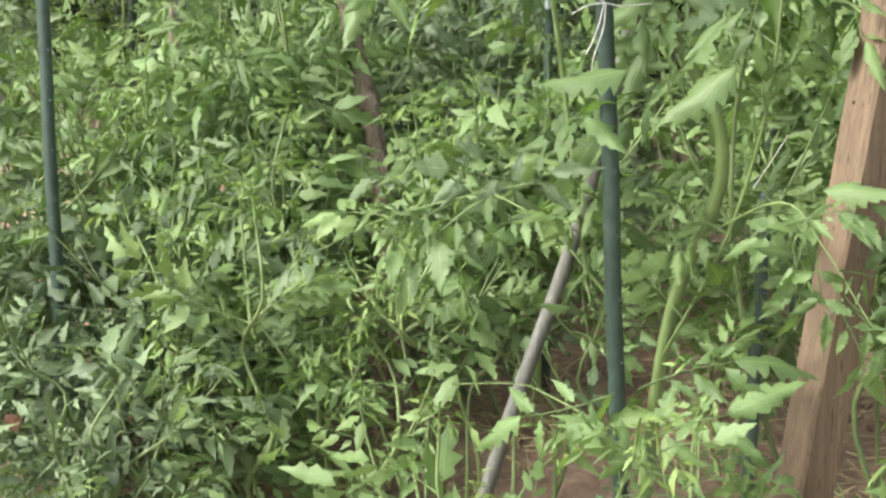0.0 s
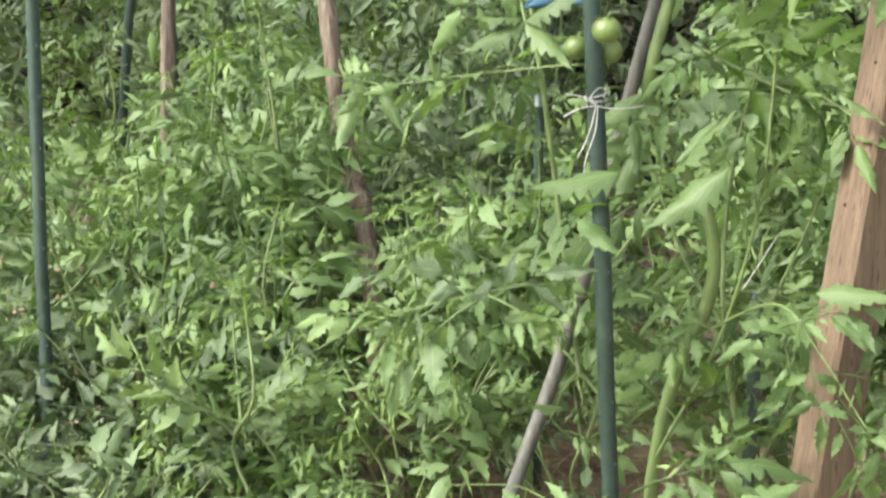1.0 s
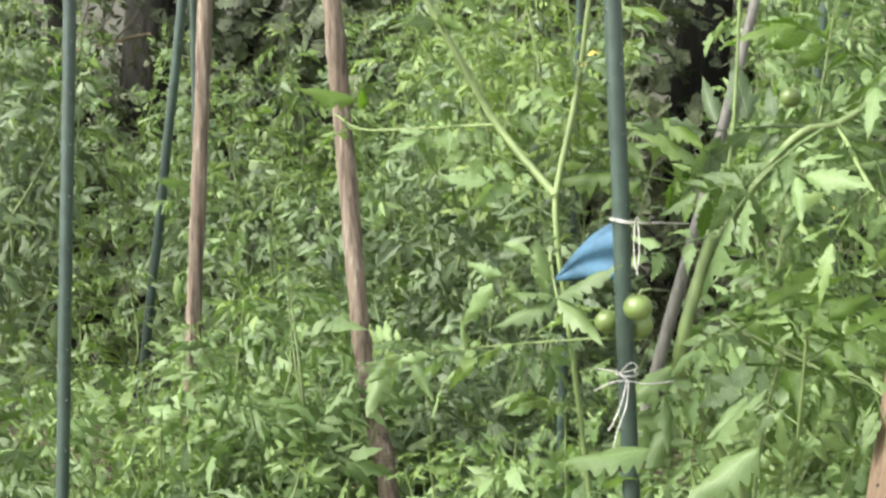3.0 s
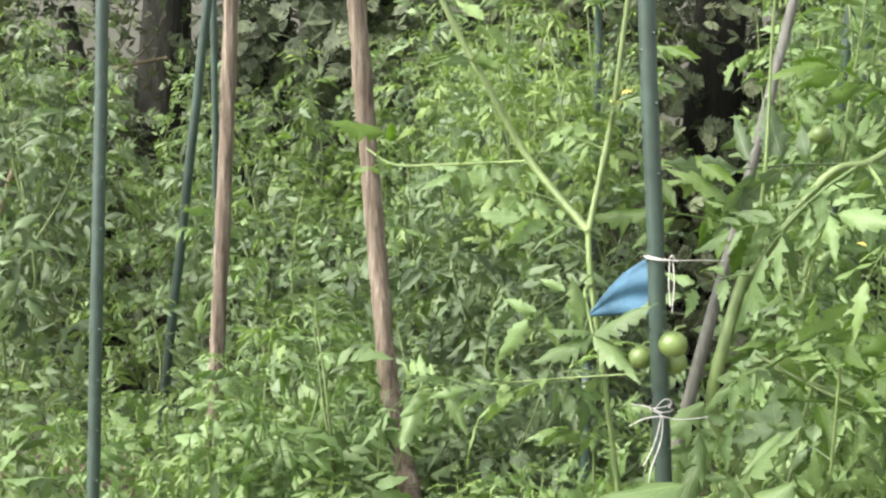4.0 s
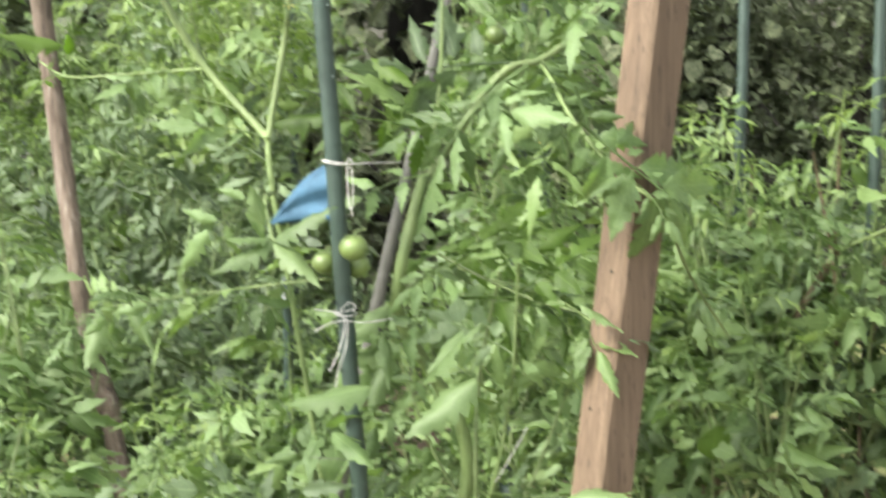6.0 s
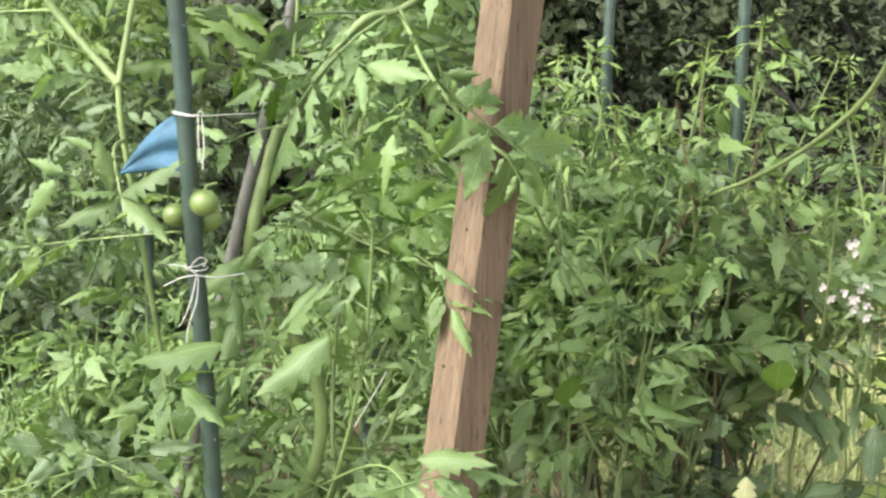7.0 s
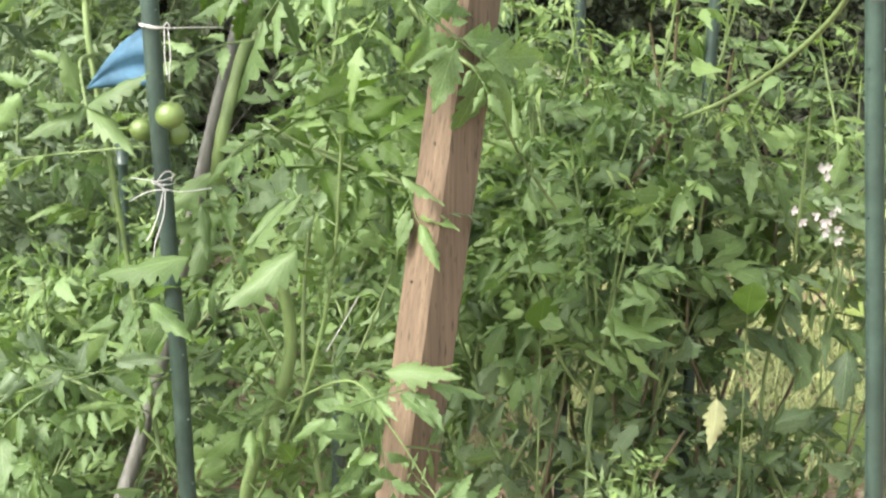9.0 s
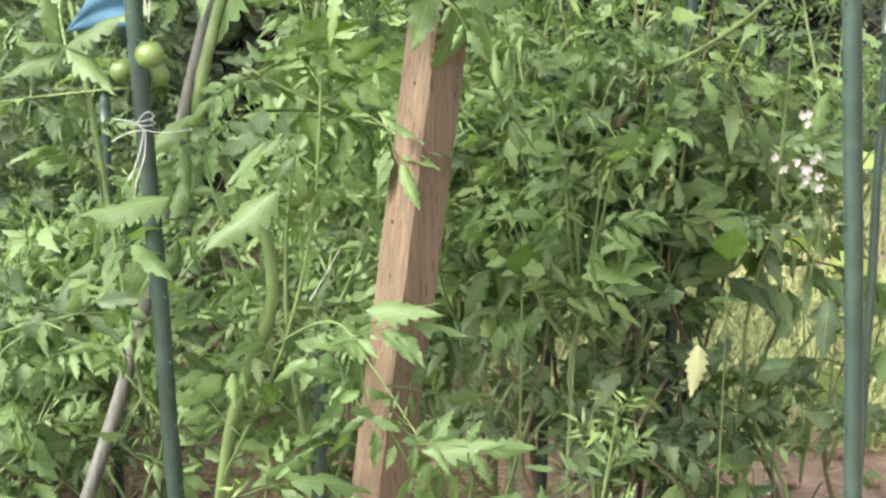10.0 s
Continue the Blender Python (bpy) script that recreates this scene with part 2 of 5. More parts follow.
# ---- mesh helpers ----
class Geo:
    """Corners, faces and leaf coordinates, gathered and then made into one mesh."""

    def __init__(self):
        self.v, self.f, self.uv = [], [], []

    def add(self, v, f, uv=None):
        n = len(self.v)
        self.v += [tuple(p) for p in v]
        self.f += [tuple(i + n for i in face) for face in f]
        self.uv += list(uv) if uv is not None else [(0.5, 0.5)] * len(v)
        return self

    def mesh(self, name, material, smooth=True):
        me = bpy.data.meshes.new(name)
        me.from_pydata(self.v, [], self.f)
        me.materials.append(material)
        layer = me.uv_layers.new(name="UVMap")
        corner = np.empty(len(me.loops), dtype=np.int32)
        me.loops.foreach_get("vertex_index", corner)
        layer.data.foreach_set("uv", np.array(self.uv, dtype=np.float32)[corner].ravel())
        if smooth:
            me.polygons.foreach_set("use_smooth", np.ones(len(me.polygons), dtype=bool))
        me.update()
        return me


def part(name, geo, material, parent, label="", smooth=True):
    """One mesh object under a thing; corners are given in the world and moved to the thing's base."""
    ob = new(name, geo.mesh(name, material, smooth) if isinstance(geo, Geo) else geo)
    if parent:
        ob.parent = parent
        ob.matrix_basis = Matrix.Translation(-Vector(world_place(parent)))
    return tagged(ob, label)


def world_place(ob):
    p = Vector(ob.location)
    while ob.parent:
        ob = ob.parent
        p += Vector(ob.location)
    return p


def thing(name, place, label, category, group="", kind=""):
    ob = new(name)
    ob.empty_display_size = 0.05
    ob.location = place
    return tagged(ob, label, category, group, kind)


def smooth_path(points, n):
    """Catmull-Rom through the points."""
    p = [np.array(q, float) for q in points]
    p = [2 * p[0] - p[1], *p, 2 * p[-1] - p[-2]]
    out = []
    for i in range(1, len(p) - 2):
        a, b, c, d = p[i - 1 : i + 3]
        for k in range(n):
            t = k / n
            out.append(0.5 * (2 * b + (c - a) * t + (2 * a - 5 * b + 4 * c - d) * t * t + (3 * b - a - 3 * c + d) * t**3))
    return out + [p[-2]]


def tube(geo, path, radii, sides=7, wobble=0.0, rng=None):
    """A tapering round bar along a path, closed at both ends."""
    path = [np.array(p, float) for p in path]
    n = len(path)
    radii = [radii[0] + (radii[1] - radii[0]) * i / (n - 1) for i in range(n)] if len(radii) == 2 else radii
    ref = np.array((0.3, 1.0, 0.1)) if abs((path[-1] - path[0])[1]) < 0.8 * np.linalg.norm(path[-1] - path[0]) else np.array((1.0, 0.2, 0.1))
    v, f = [], []
    for i, p in enumerate(path):
        d = path[min(i + 1, n - 1)] - path[max(i - 1, 0)]
        d /= np.linalg.norm(d) + 1e-9
        a = np.cross(d, ref)
        a /= np.linalg.norm(a) + 1e-9
        b = np.cross(d, a)
        for k in range(sides):
            w = 2 * math.pi * k / sides
            r = radii[i] * (1 + (rng.uniform(-wobble, wobble) if wobble else 0))
            v.append(p + r * (math.cos(w) * a + math.sin(w) * b))
    for i in range(n - 1):
        for k in range(sides):
            f.append((i * sides + k, i * sides + (k + 1) % sides, (i + 1) * sides + (k + 1) % sides, (i + 1) * sides + k))
    f.append(tuple(range(sides)))
    f.append(tuple((n - 1) * sides + k for k in reversed(range(sides))))
    return geo.add(v, f)


def facing(place, way, roll=0.0, size=1.0):
    """A pose whose x axis runs along way, with its z axis as upright as it can be."""
    x = Vector(way).normalized()
    y = Vector((0, 0, 1)).cross(x)
    y = y.normalized() if y.length > 1e-3 else Vector((0, 1, 0))
    z = x.cross(y)
    m = Matrix((x, y, z)).transposed().to_4x4()
    return Matrix.Translation(place) @ m @ Matrix.Rotation(roll, 4, "X") @ Matrix.Scale(size, 4)


def towards(place, way, light, size=1.0):
    """A pose whose x axis runs along way, with its z axis turned as far as it can be to the light."""
    x = Vector(way).normalized()
    z = Vector(light) - x * x.dot(Vector(light))
    z = z.normalized() if z.length > 1e-3 else x.orthogonal().normalized()
    m = Matrix((x, z.cross(x), z)).transposed().to_4x4()
    return Matrix.Translation(place) @ m @ Matrix.Scale(size, 4)


# ---- leaves ----
def leaflet(rng, length, wide, stations, fold, curl, jag=1.0, cols=3, lobed=0.5, blunt=False):
    """A broad, pointed blade along x with a few coarse forward teeth, folded a little along its midrib, its tip bending down."""
    v, uv, f = [], [], []
    twist, bow = rng.uniform(-0.5, 0.5), rng.uniform(-0.14, 0.14)
    roll, phase = rng.uniform(0.0, 1.0), rng.uniform(0, 6.28)
    deep = [jag * (rng.uniform(0.32, 0.62) if cols == 5 else rng.uniform(0.32, 0.68)) for _ in range(2)]
    notch = [(rng.uniform(0.26, 0.42), jag * lobed * rng.choice((0, 0.4, 0.8))) for _ in range(2)]
    beat = 3 if cols == 5 else 2
    shift = [rng.randrange(beat) for _ in range(2)]
    pleat = rng.uniform(0.02, 0.05) if cols == 3 else rng.uniform(0.008, 0.016)
    sides = (1, 0, -1) if cols == 3 else (1, 0.55, 0, -0.55, -1)
    for i in range(stations):
        s = i / (stations - 1)
        if blunt:
            half = wide * length * math.sin(math.pi * s**0.85) ** 0.6
        else:
            u = max(0.0, (s - 0.30) / 0.70)
            half = wide * length * ((s / 0.30) ** 0.55 if s < 0.30 else (1 - u) ** 1.08 * (1 + 0.42 * u))
        z = -curl * length * s * s
        bend = twist * s
        for side in sides:
            e = side < 0
            peak = ((-0.5, 0.15, 0.5), (-0.5, 0.5))[beat == 2][(i + shift[e]) % beat] * rng.uniform(0.6, 1.3)
            live = min(1.0, 6 * s) * (i < stations - 1)
            reach = 1 + live * (deep[e] * (1.2 - 0.6 * s) * peak - notch[e][1] * math.exp(-(((s - notch[e][0]) / 0.07) ** 2))) * abs(side) ** 2
            h = half * reach * side
            ahead = (live * 0.6 * deep[e] * max(0, peak) * half + 0.2 * abs(h)) * abs(side) * (1 - s)
            lift = fold * abs(h) - roll * (h * h) / (half + 1e-6) + 0.025 * length * math.sin(s * 13 + side * 2.5 + phase) * abs(side) + pleat * length * peak * (0.35 + abs(side)) * live
            v.append((s * length + ahead, bow * length * s * s + h * math.cos(bend), z + lift + h * math.sin(bend)))
            uv.append((s, side))
    k = len(sides)
    for i in range(stations - 1):
        a, b = k * i, k * i + k
        f += [(a + c + 1, b + c + 1, b + c, a + c) for c in range(k - 1)]
    return v, f, uv


def compound_leaf(rng, droop, hang, stations=9, pairs=3, narrow=1.0, jag=1.0, cols=3, long=1.0, folded=0.35):
    """A tomato leaf of unit length along x: a stalk, an end leaflet and pairs of leaflets with small ones between."""
    g = Geo()
    run = 0.66
    sway = rng.uniform(-0.14, 0.14)
    stalk = [(run * s, sway * s * s, -droop * run * s * s) for s in np.linspace(0, 1, 5)]
    tube(g, stalk, (0.012, 0.005), 3)
    spots = [(1.0, 0, (0.42 + rng.uniform(-0.04, 0.06)) * long)]
    for k in range(pairs):
        s = 0.34 + 0.54 * k / max(1, pairs - 1) * (0.95 if pairs > 2 else 0.8)
        size = (0.27, 0.37, 0.33)[min(k, 2)] * rng.uniform(0.75, 1.2) * long
        spots += [(s, 1, size), (s + rng.uniform(-0.05, 0.05), -1, size * rng.uniform(0.8, 1.15))]
        if k < pairs - 1:
            spots.append((s + 0.12, rng.choice((1, -1)), rng.uniform(0.07, 0.13)))
    for s, side, size in spots:
        s = min(s, 1.0)
        at = Vector((run * s, sway * s * s, -droop * run * s * s))
        slope = math.atan(2 * droop * s)
        turn = side * radians(rng.uniform(42, 76))
        dip = slope * (1 if side == 0 else 0.4) + hang * rng.uniform(0.4, 1.5)
        m = Matrix.Translation(at) @ Matrix.Rotation(turn, 4, "Z") @ Matrix.Rotation(dip, 4, "Y") @ Matrix.Rotation(rng.uniform(-0.7, 0.7), 4, "X")
        big = size > 0.16
        fold = rng.uniform(0.7, 1.5) if rng.random() < folded else rng.uniform(0.05, 0.5)
        v, f, uv = leaflet(rng, size, rng.uniform(0.17, 0.28) * narrow, stations if big else 5, fold, rng.uniform(0.0, 0.6), jag, cols if big else 3)
        off = 0.045 if side else 0.0
        g.add([m @ Vector((p[0] + off, p[1], p[2])) for p in v], f, uv)
        if side and big:
            tube(g, [at, m @ Vector((off, 0, 0))], (0.005, 0.004), 3)
    return g


lr = random.Random(11)
SHAPES = [compound_leaf(lr, lr.uniform(0.1, 0.6), lr.uniform(0.0, 0.5), 9, lr.choice((2, 3, 3)), lr.uniform(0.8, 1.05)) for _ in range(16)]
LIMP = [compound_leaf(lr, lr.uniform(0.4, 1.0), lr.uniform(0.4, 1.1), 9, lr.choice((2, 3)), lr.uniform(0.9, 1.15), 0.9, 3, 1.1, 0.2) for _ in range(12)]
FERNY = [compound_leaf(lr, lr.uniform(0.05, 0.25), lr.uniform(0.0, 0.2), 8, 4, 0.5, 0.6, 3, 0.9, 0.2) for _ in range(4)]
NEAR = [compound_leaf(lr, lr.uniform(0.1, 0.4), lr.uniform(0.0, 0.35), 18, lr.choice((2, 3)), lr.uniform(0.75, 0.98), 1.0, 5, 1.16, 0.2) for _ in range(10)]
COARSE = [compound_leaf(lr, lr.uniform(0.2, 0.8), lr.uniform(0.1, 0.7), 7, 3, lr.uniform(0.78, 0.98), 1.0, 3, 1.1, 0.35) for _ in range(8)]
SLIM = [compound_leaf(lr, lr.uniform(0.1, 0.7), lr.uniform(0.0, 0.7), 8, 3, lr.uniform(0.82, 1.08), 0.9, 3, 1.04, 0.32) for _ in range(12)]


def shoot_tip(rng):
    """The growing end of a stem: small, narrow, half-unfolded leaves round a short axis, of unit length."""
    g = Geo()
    tube(g, [(0, 0, -0.1), (0, 0, 0.45)], (0.03, 0.012), 4)
    turn = rng.uniform(0, 6.28)
    for k in range(5):
        turn += 2.4
        s = 0.95 - 0.12 * k
        leaf = compound_leaf(rng, rng.uniform(0.1, 0.9), rng.uniform(0.0, 0.4), 5, 2, 0.6, 0.6, 3, 1.0, 0.7)
        up = 0.25 + 0.22 * k
        m = facing((0, 0, 0.07 * k), (math.cos(turn) * math.cos(up), math.sin(turn) * math.cos(up), math.sin(up)), rng.uniform(-0.4, 0.4), s)
        g.add([m @ Vector(p) for p in leaf.v], leaf.f, leaf.uv)
    return g


TIPS = [shoot_tip(lr) for _ in range(5)]


def single_leaf(rng, wide, fold, curl, stations=12):
    v, f, uv = leaflet(rng, 1.0, wide, stations, fold, curl, 1.0, 5, 0.2)
    return Geo().add(v, f, uv)


SINGLE = [single_leaf(lr, 0.19, 0.3, 0.12, 20), single_leaf(lr, 0.17, 0.35, 0.2, 20), single_leaf(lr, 0.205, 0.2, 0.08, 20)]
ROUND = [Geo().add(*leaflet(lr, 1.0, 0.46, 14, 0.12, 0.1, 0.06, 5, 0.0, True))]
LEAVES = {}


def leaf_meshes(style, material):
    shapes = {"fresh": SHAPES, "limp": LIMP, "ferny": FERNY, "near": NEAR, "slim": SLIM, "single": SINGLE, "round": ROUND, "tip": TIPS}[style]
    key = (style, material.name)
    if key not in LEAVES:
        LEAVES[key] = [g.mesh("leaf", material) for g in shapes]
    return LEAVES[key]


def to_light(rng, spread):
    """The way a blade faces: up and to the open, sunny side, more or less."""
    return Vector((-0.20, -0.55, 0.75)) + Vector((rng.gauss(0, spread), rng.gauss(0, spread), rng.gauss(0, spread)))


def hang_leaf(plant, rng, place, way, size, style, material, spread=0.58, label=""):
    ob = new("leaf", rng.choice(leaf_meshes(style, material)))
    ob.parent = plant
    ob.matrix_basis = Matrix.Translation(-Vector(plant.location)) @ towards(place, way, to_light(rng, spread), size)
    return tagged(ob, label)


def along(path, step, rng, first=0.0):
    """Places and directions at even steps along a path."""
    out, left = [], first
    for a, b in zip(path, path[1:]):
        a, b = np.array(a), np.array(b)
        n = np.linalg.norm(b - a)
        d = (b - a) / (n + 1e-9)
        while left < n:
            out.append((a + d * left, d))
            left += step * rng.uniform(0.8, 1.25)
        left -= n
    return out


KIN = {M_FRESH.name: (M_FRESH, M_FRESH, M_MID), M_MID.name: (M_MID, M_MID, M_FRESH, M_DULL), M_DULL.name: (M_DULL, M_DULL, M_MID), M_BLUE_SHADE.name: (M_BLUE_SHADE, M_BLUE_SHADE, M_DULL)}


def leaf_out(plant, rng, path, step, size, style, material, rise=(-0.1, 0.65), first=0.04, geo=None):
    """Leaves set spirally along a stem."""
    step *= 0.62
    turn = rng.uniform(0, 6.28)
    steps = along(path, step, rng, first)
    for k, (p, d) in enumerate(steps):
        turn += 2.4 + rng.uniform(-0.4, 0.4)
        up = rng.uniform(*rise)
        way = Vector((math.cos(turn) * math.cos(up), math.sin(turn) * math.cos(up), math.sin(up))) + 0.35 * Vector(d)
        s = size * rng.uniform(0.55, 1.35) * (1.0 - 0.45 * (k / max(1, len(steps))) ** 2)
        mid = p + 0.5 * s * np.array(way.normalized())
        if p[2] < ground_z(p[0], p[1]) + 0.05 or (abs(mid[0]) < 0.07 and mid[1] < 1.93 and 0.80 < mid[2] < 1.13):
            continue  # nothing grows over the tied part of the stake
        if 1.9 < mid[1] < 4.6 and -0.0207 < (mid[0] - 0.035) / mid[1] < 0.034 and mid[2] > 1.40 - 0.13 * mid[1] and rng.random() < 0.85:
            continue  # an open, shady gap beside the stake, through to the trees
        if 1.9 < mid[1] < 2.72 and -0.188 < (mid[0] - 0.035) / mid[1] < -0.146 and mid[2] < 0.66 and rng.random() < 0.7:
            continue  # the crooked stake stands clear of the bushes before it
        if 1.9 < mid[1] < 2.72 and -0.207 < (mid[0] - 0.035) / mid[1] < -0.172 and 0.55 < mid[2] < 0.95 and rng.random() < 0.6:
            continue
        near, tall = 0.035 + (mid[0] - 0.035) * 2 / mid[1], 1.36 + (mid[2] - 1.36) * 2 / mid[1]
        if mid[1] < 2.15 and 0.15 < tall < 0.60 and abs(near + 0.134 - 0.303 * (tall - 0.27)) < 0.055:
            continue  # so does the foot of the leaning pole
        if geo is None:
            hang_leaf(plant, rng, p, way, s, style, rng.choice(KIN.get(material.name, (material,))))
        else:
            m = towards(p, way, to_light(rng, 0.6), s)
            g = rng.choice(COARSE)
            geo.add([m @ Vector(q) for q in g.v], g.f, g.uv)


def crown_shoot(plant, rng, path, size, material):
    """A growing tip at the end of a stem."""
    p, d = np.array(path[-1]), np.array(path[-1]) - np.array(path[-2])
    way = Vector(d / (np.linalg.norm(d) + 1e-9)) + Vector((0, 0, 0.8))
    ob = new("shoot_tip", rng.choice(leaf_meshes("tip", material)))
    ob.parent = plant
    turn = way.to_track_quat("Z", "Y").to_matrix().to_4x4()
    ob.matrix_basis = Matrix.Translation(-Vector(plant.location)) @ Matrix.Translation(p) @ turn @ Matrix.Rotation(rng.uniform(0, 6.28), 4, "Z") @ Matrix.Scale(size * rng.uniform(0.8, 1.3), 4)


def ground_z(x, y):
    return -0.06 * (min(max(y, 2.0), 6.0) - 2.0)


def tomato_plant(x, y, high, seed, style="fresh", material=None, size=0.19, branches=4, step=0.055, lean=(0, 0), label="", joined=False, spread=0.42, group="tomato plants", bare=0.0, tips=True):
    """A bushy tomato plant: a main stem, side shoots and leaves."""
    rng = random.Random(seed)
    material = material or M_MID
    z0 = ground_z(x, y)
    plant = thing("tomato_plant", (x, y, z0), label or "bushy green tomato plant in the garden bed", "plant", group)
    top = np.array((x + lean[0], y + lean[1], high))
    stem = smooth_path([(x, y, z0 - 0.03)] + [tuple(np.array((x, y, z0)) * (1 - s) + top * s + np.array((rng.uniform(-0.06, 0.06), rng.uniform(-0.06, 0.06), 0))) for s in (0.2, 0.4, 0.6, 0.8)] + [tuple(top)], 4)
    part("stem", tube(Geo(), stem, (0.0055 if bare < 0.5 else 0.0038, 0.0020), 6, 0.06, rng), M_WOODY if style == "limp" else M_STEM, plant)
    geo = Geo() if joined else None
    low = bare * len(stem)
    leaf_out(plant, rng, stem[max(2, int(low)):], step, size, style, material, first=0.03, geo=geo)
    if tips:
        crown_shoot(plant, rng, stem, 0.075, M_TIP)
    for b in range(branches):
        s = rng.uniform(max(0.08, bare), 0.75)
        p = np.array(stem[int(s * (len(stem) - 1))])
        w = b * 6.28 / branches + rng.uniform(-0.6, 0.6)
        reach = spread * rng.uniform(0.6, 1.1) * (1 - 0.3 * s)
        climb = max(0.1, (high - p[2])) * rng.uniform(0.55, 1.0)
        ends = [p, p + np.array((math.cos(w) * reach * 0.5, math.sin(w) * reach * 0.5, climb * 0.35)), p + np.array((math.cos(w) * reach, math.sin(w) * reach, climb * (0.5 if style == "limp" else 0.95)))]
        shoot = smooth_path(ends, 5)
        part("branch", tube(Geo(), shoot, (0.0034, 0.0014), 5, 0.06, rng), M_STEM, plant)
        leaf_out(plant, rng, shoot, step, size * 0.95, style, material, geo=geo)
        if tips:
            crown_shoot(plant, rng, shoot, 0.062, M_TIP if rng.random() < 0.6 else material)
    if joined:
        tagged(part("foliage", geo, material, plant), kind="stuff")
    return plant


# ---- the ground: one sheet, finer and rougher in the bed, out to the horizon ----
def build_ground():
    xs = [-400, -120, -40, -15, -8, -5, -3.5] + list(np.arange(-2.6, 2.81, 0.06)) + [3.5, 5, 8, 15, 40, 120, 400]
    ys = [-400, -120, -40, -15, -6, -3, -1.5, 0] + list(np.arange(0.6, 5.61, 0.06)) + [6, 7, 9, 12, 20, 50, 140, 400]
    g = Geo()
    v = []
    for y in ys:
        for x in xs:
            z = ground_z(x, y)
            if abs(x) < 3 and 0.5 < y < 6:
                z += 0.05 * noise.noise((x * 2.3, y * 2.3, 0)) + 0.022 * noise.noise((x * 9, y * 9, 3)) + 0.014 * noise.noise((x * 21, y * 21, 7))
            v.append((x, y, z))
    w = len(xs)
    f = [(j * w + i, j * w + i + 1, (j + 1) * w + i + 1, (j + 1) * w + i) for j in range(len(ys) - 1) for i in range(w - 1)]
    g.add(v, f)
    return tagged(part("ground", g, M_SOIL, None), "reddish brown garden soil, crumbly and uneven", "ground", kind="structure")


build_ground()


def scatter_blades(name, label, category, material, count, box, length, thick, tilt, seed, lift=0.0):
    """Many thin bent blades lying or standing on the ground, as one mesh."""
    rng = random.Random(seed)
    g = Geo()
    for _ in range(count):
        x, y = rng.uniform(box[0], box[1]), rng.uniform(box[2], box[3])
        z = ground_z(x, y) + 0.012 + lift * rng.random()
        w, up = rng.uniform(0, 6.28), rng.uniform(*tilt)
        n = rng.uniform(*length)
        d = np.array((math.cos(w) * math.cos(up), math.sin(w) * math.cos(up), math.sin(up)))
        side = np.array((-math.sin(w), math.cos(w), 0.3)) * thick * rng.uniform(0.6, 1.3)
        p = np.array((x, y, z))
        q = p + d * n * 0.55
        e = p + d * n + np.array((0, 0, -0.22 * n * math.sin(up)))
        g.add([p - side, p + side, q + side * 0.8, q - side * 0.8, e], [(0, 1, 2, 3), (3, 2, 4)])
    return tagged(part(name, g, material, None, smooth=False), label, category, kind="stuff")


def build_clods():
    rng = random.Random(5)
    g = Geo()
    for _ in range(420):
        x, y, r = rng.uniform(-0.9, 1.4), rng.uniform(1.9, 3.4), rng.uniform(0.006, 0.018)
        v, f = [], []
        for i in range(4):
            for k in range(6):
                a, b = math.pi * (i + 0.5) / 4, 2 * math.pi * k / 6
                s = r * rng.uniform(0.75, 1.2)
                v.append((x + s * math.sin(a) * math.cos(b), y + s * math.sin(a) * math.sin(b), ground_z(x, y) + 0.5 * r + 0.8 * s * math.cos(a)))
        for i in range(3):
            f += [(i * 6 + k, (i + 1) * 6 + k, (i + 1) * 6 + (k + 1) % 6, i * 6 + (k + 1) % 6) for k in range(6)]
        f += [tuple(range(6)), tuple(18 + k for k in reversed(range(6)))]
        g.add(v, f)
    tagged(part("soil_clods", g, M_SOIL, None), "loose reddish clods of soil on the bed", "soil", kind="stuff")


build_clods()
scatter_blades("straw_mulch", "scattered dry straw on the soil", "straw", M_STRAW, 3600, (-1.0, 0.6, 1.9, 3.6), (0.03, 0.14), 0.0019, (-0.05, 0.25), 21)
scatter_blades("dry_grass", "half-dry yellowish grass behind the plants", "grass", M_GRASS, 19000, (0.42, 3.4, 3.12, 6.0), (0.05, 0.19), 0.0018, (0.2, 1.3), 22)
scatter_blades("dry_grass", "dry grass along the back of the bed", "grass", M_GRASS, 2600, (-2.4, 0.5, 3.1, 5.2), (0.06, 0.2), 0.0018, (0.1, 1.2), 23)
scatter_blades("dry_grass", "short yellow-green grass beside the row", "grass", M_GRASS, 12000, (0.72, 2.0, 3.02, 4.4), (0.03, 0.10), 0.0022, (0.1, 1.2), 26)
scatter_blades("low_weeds", "low green weeds at the foot of the drooping plants", "weeds", M_DULL, 500, (0.72, 1.2, 2.1, 2.75), (0.03, 0.10), 0.004, (0.2, 1.2), 25)
scatter_blades("dead_brush", "tangle of grey dead twigs under the trees", "twigs", M_TWIG, 900, (-2.5, 3.6, 5.0, 7.0), (0.3, 0.9), 0.003, (0.0, 0.9), 24, 0.4)


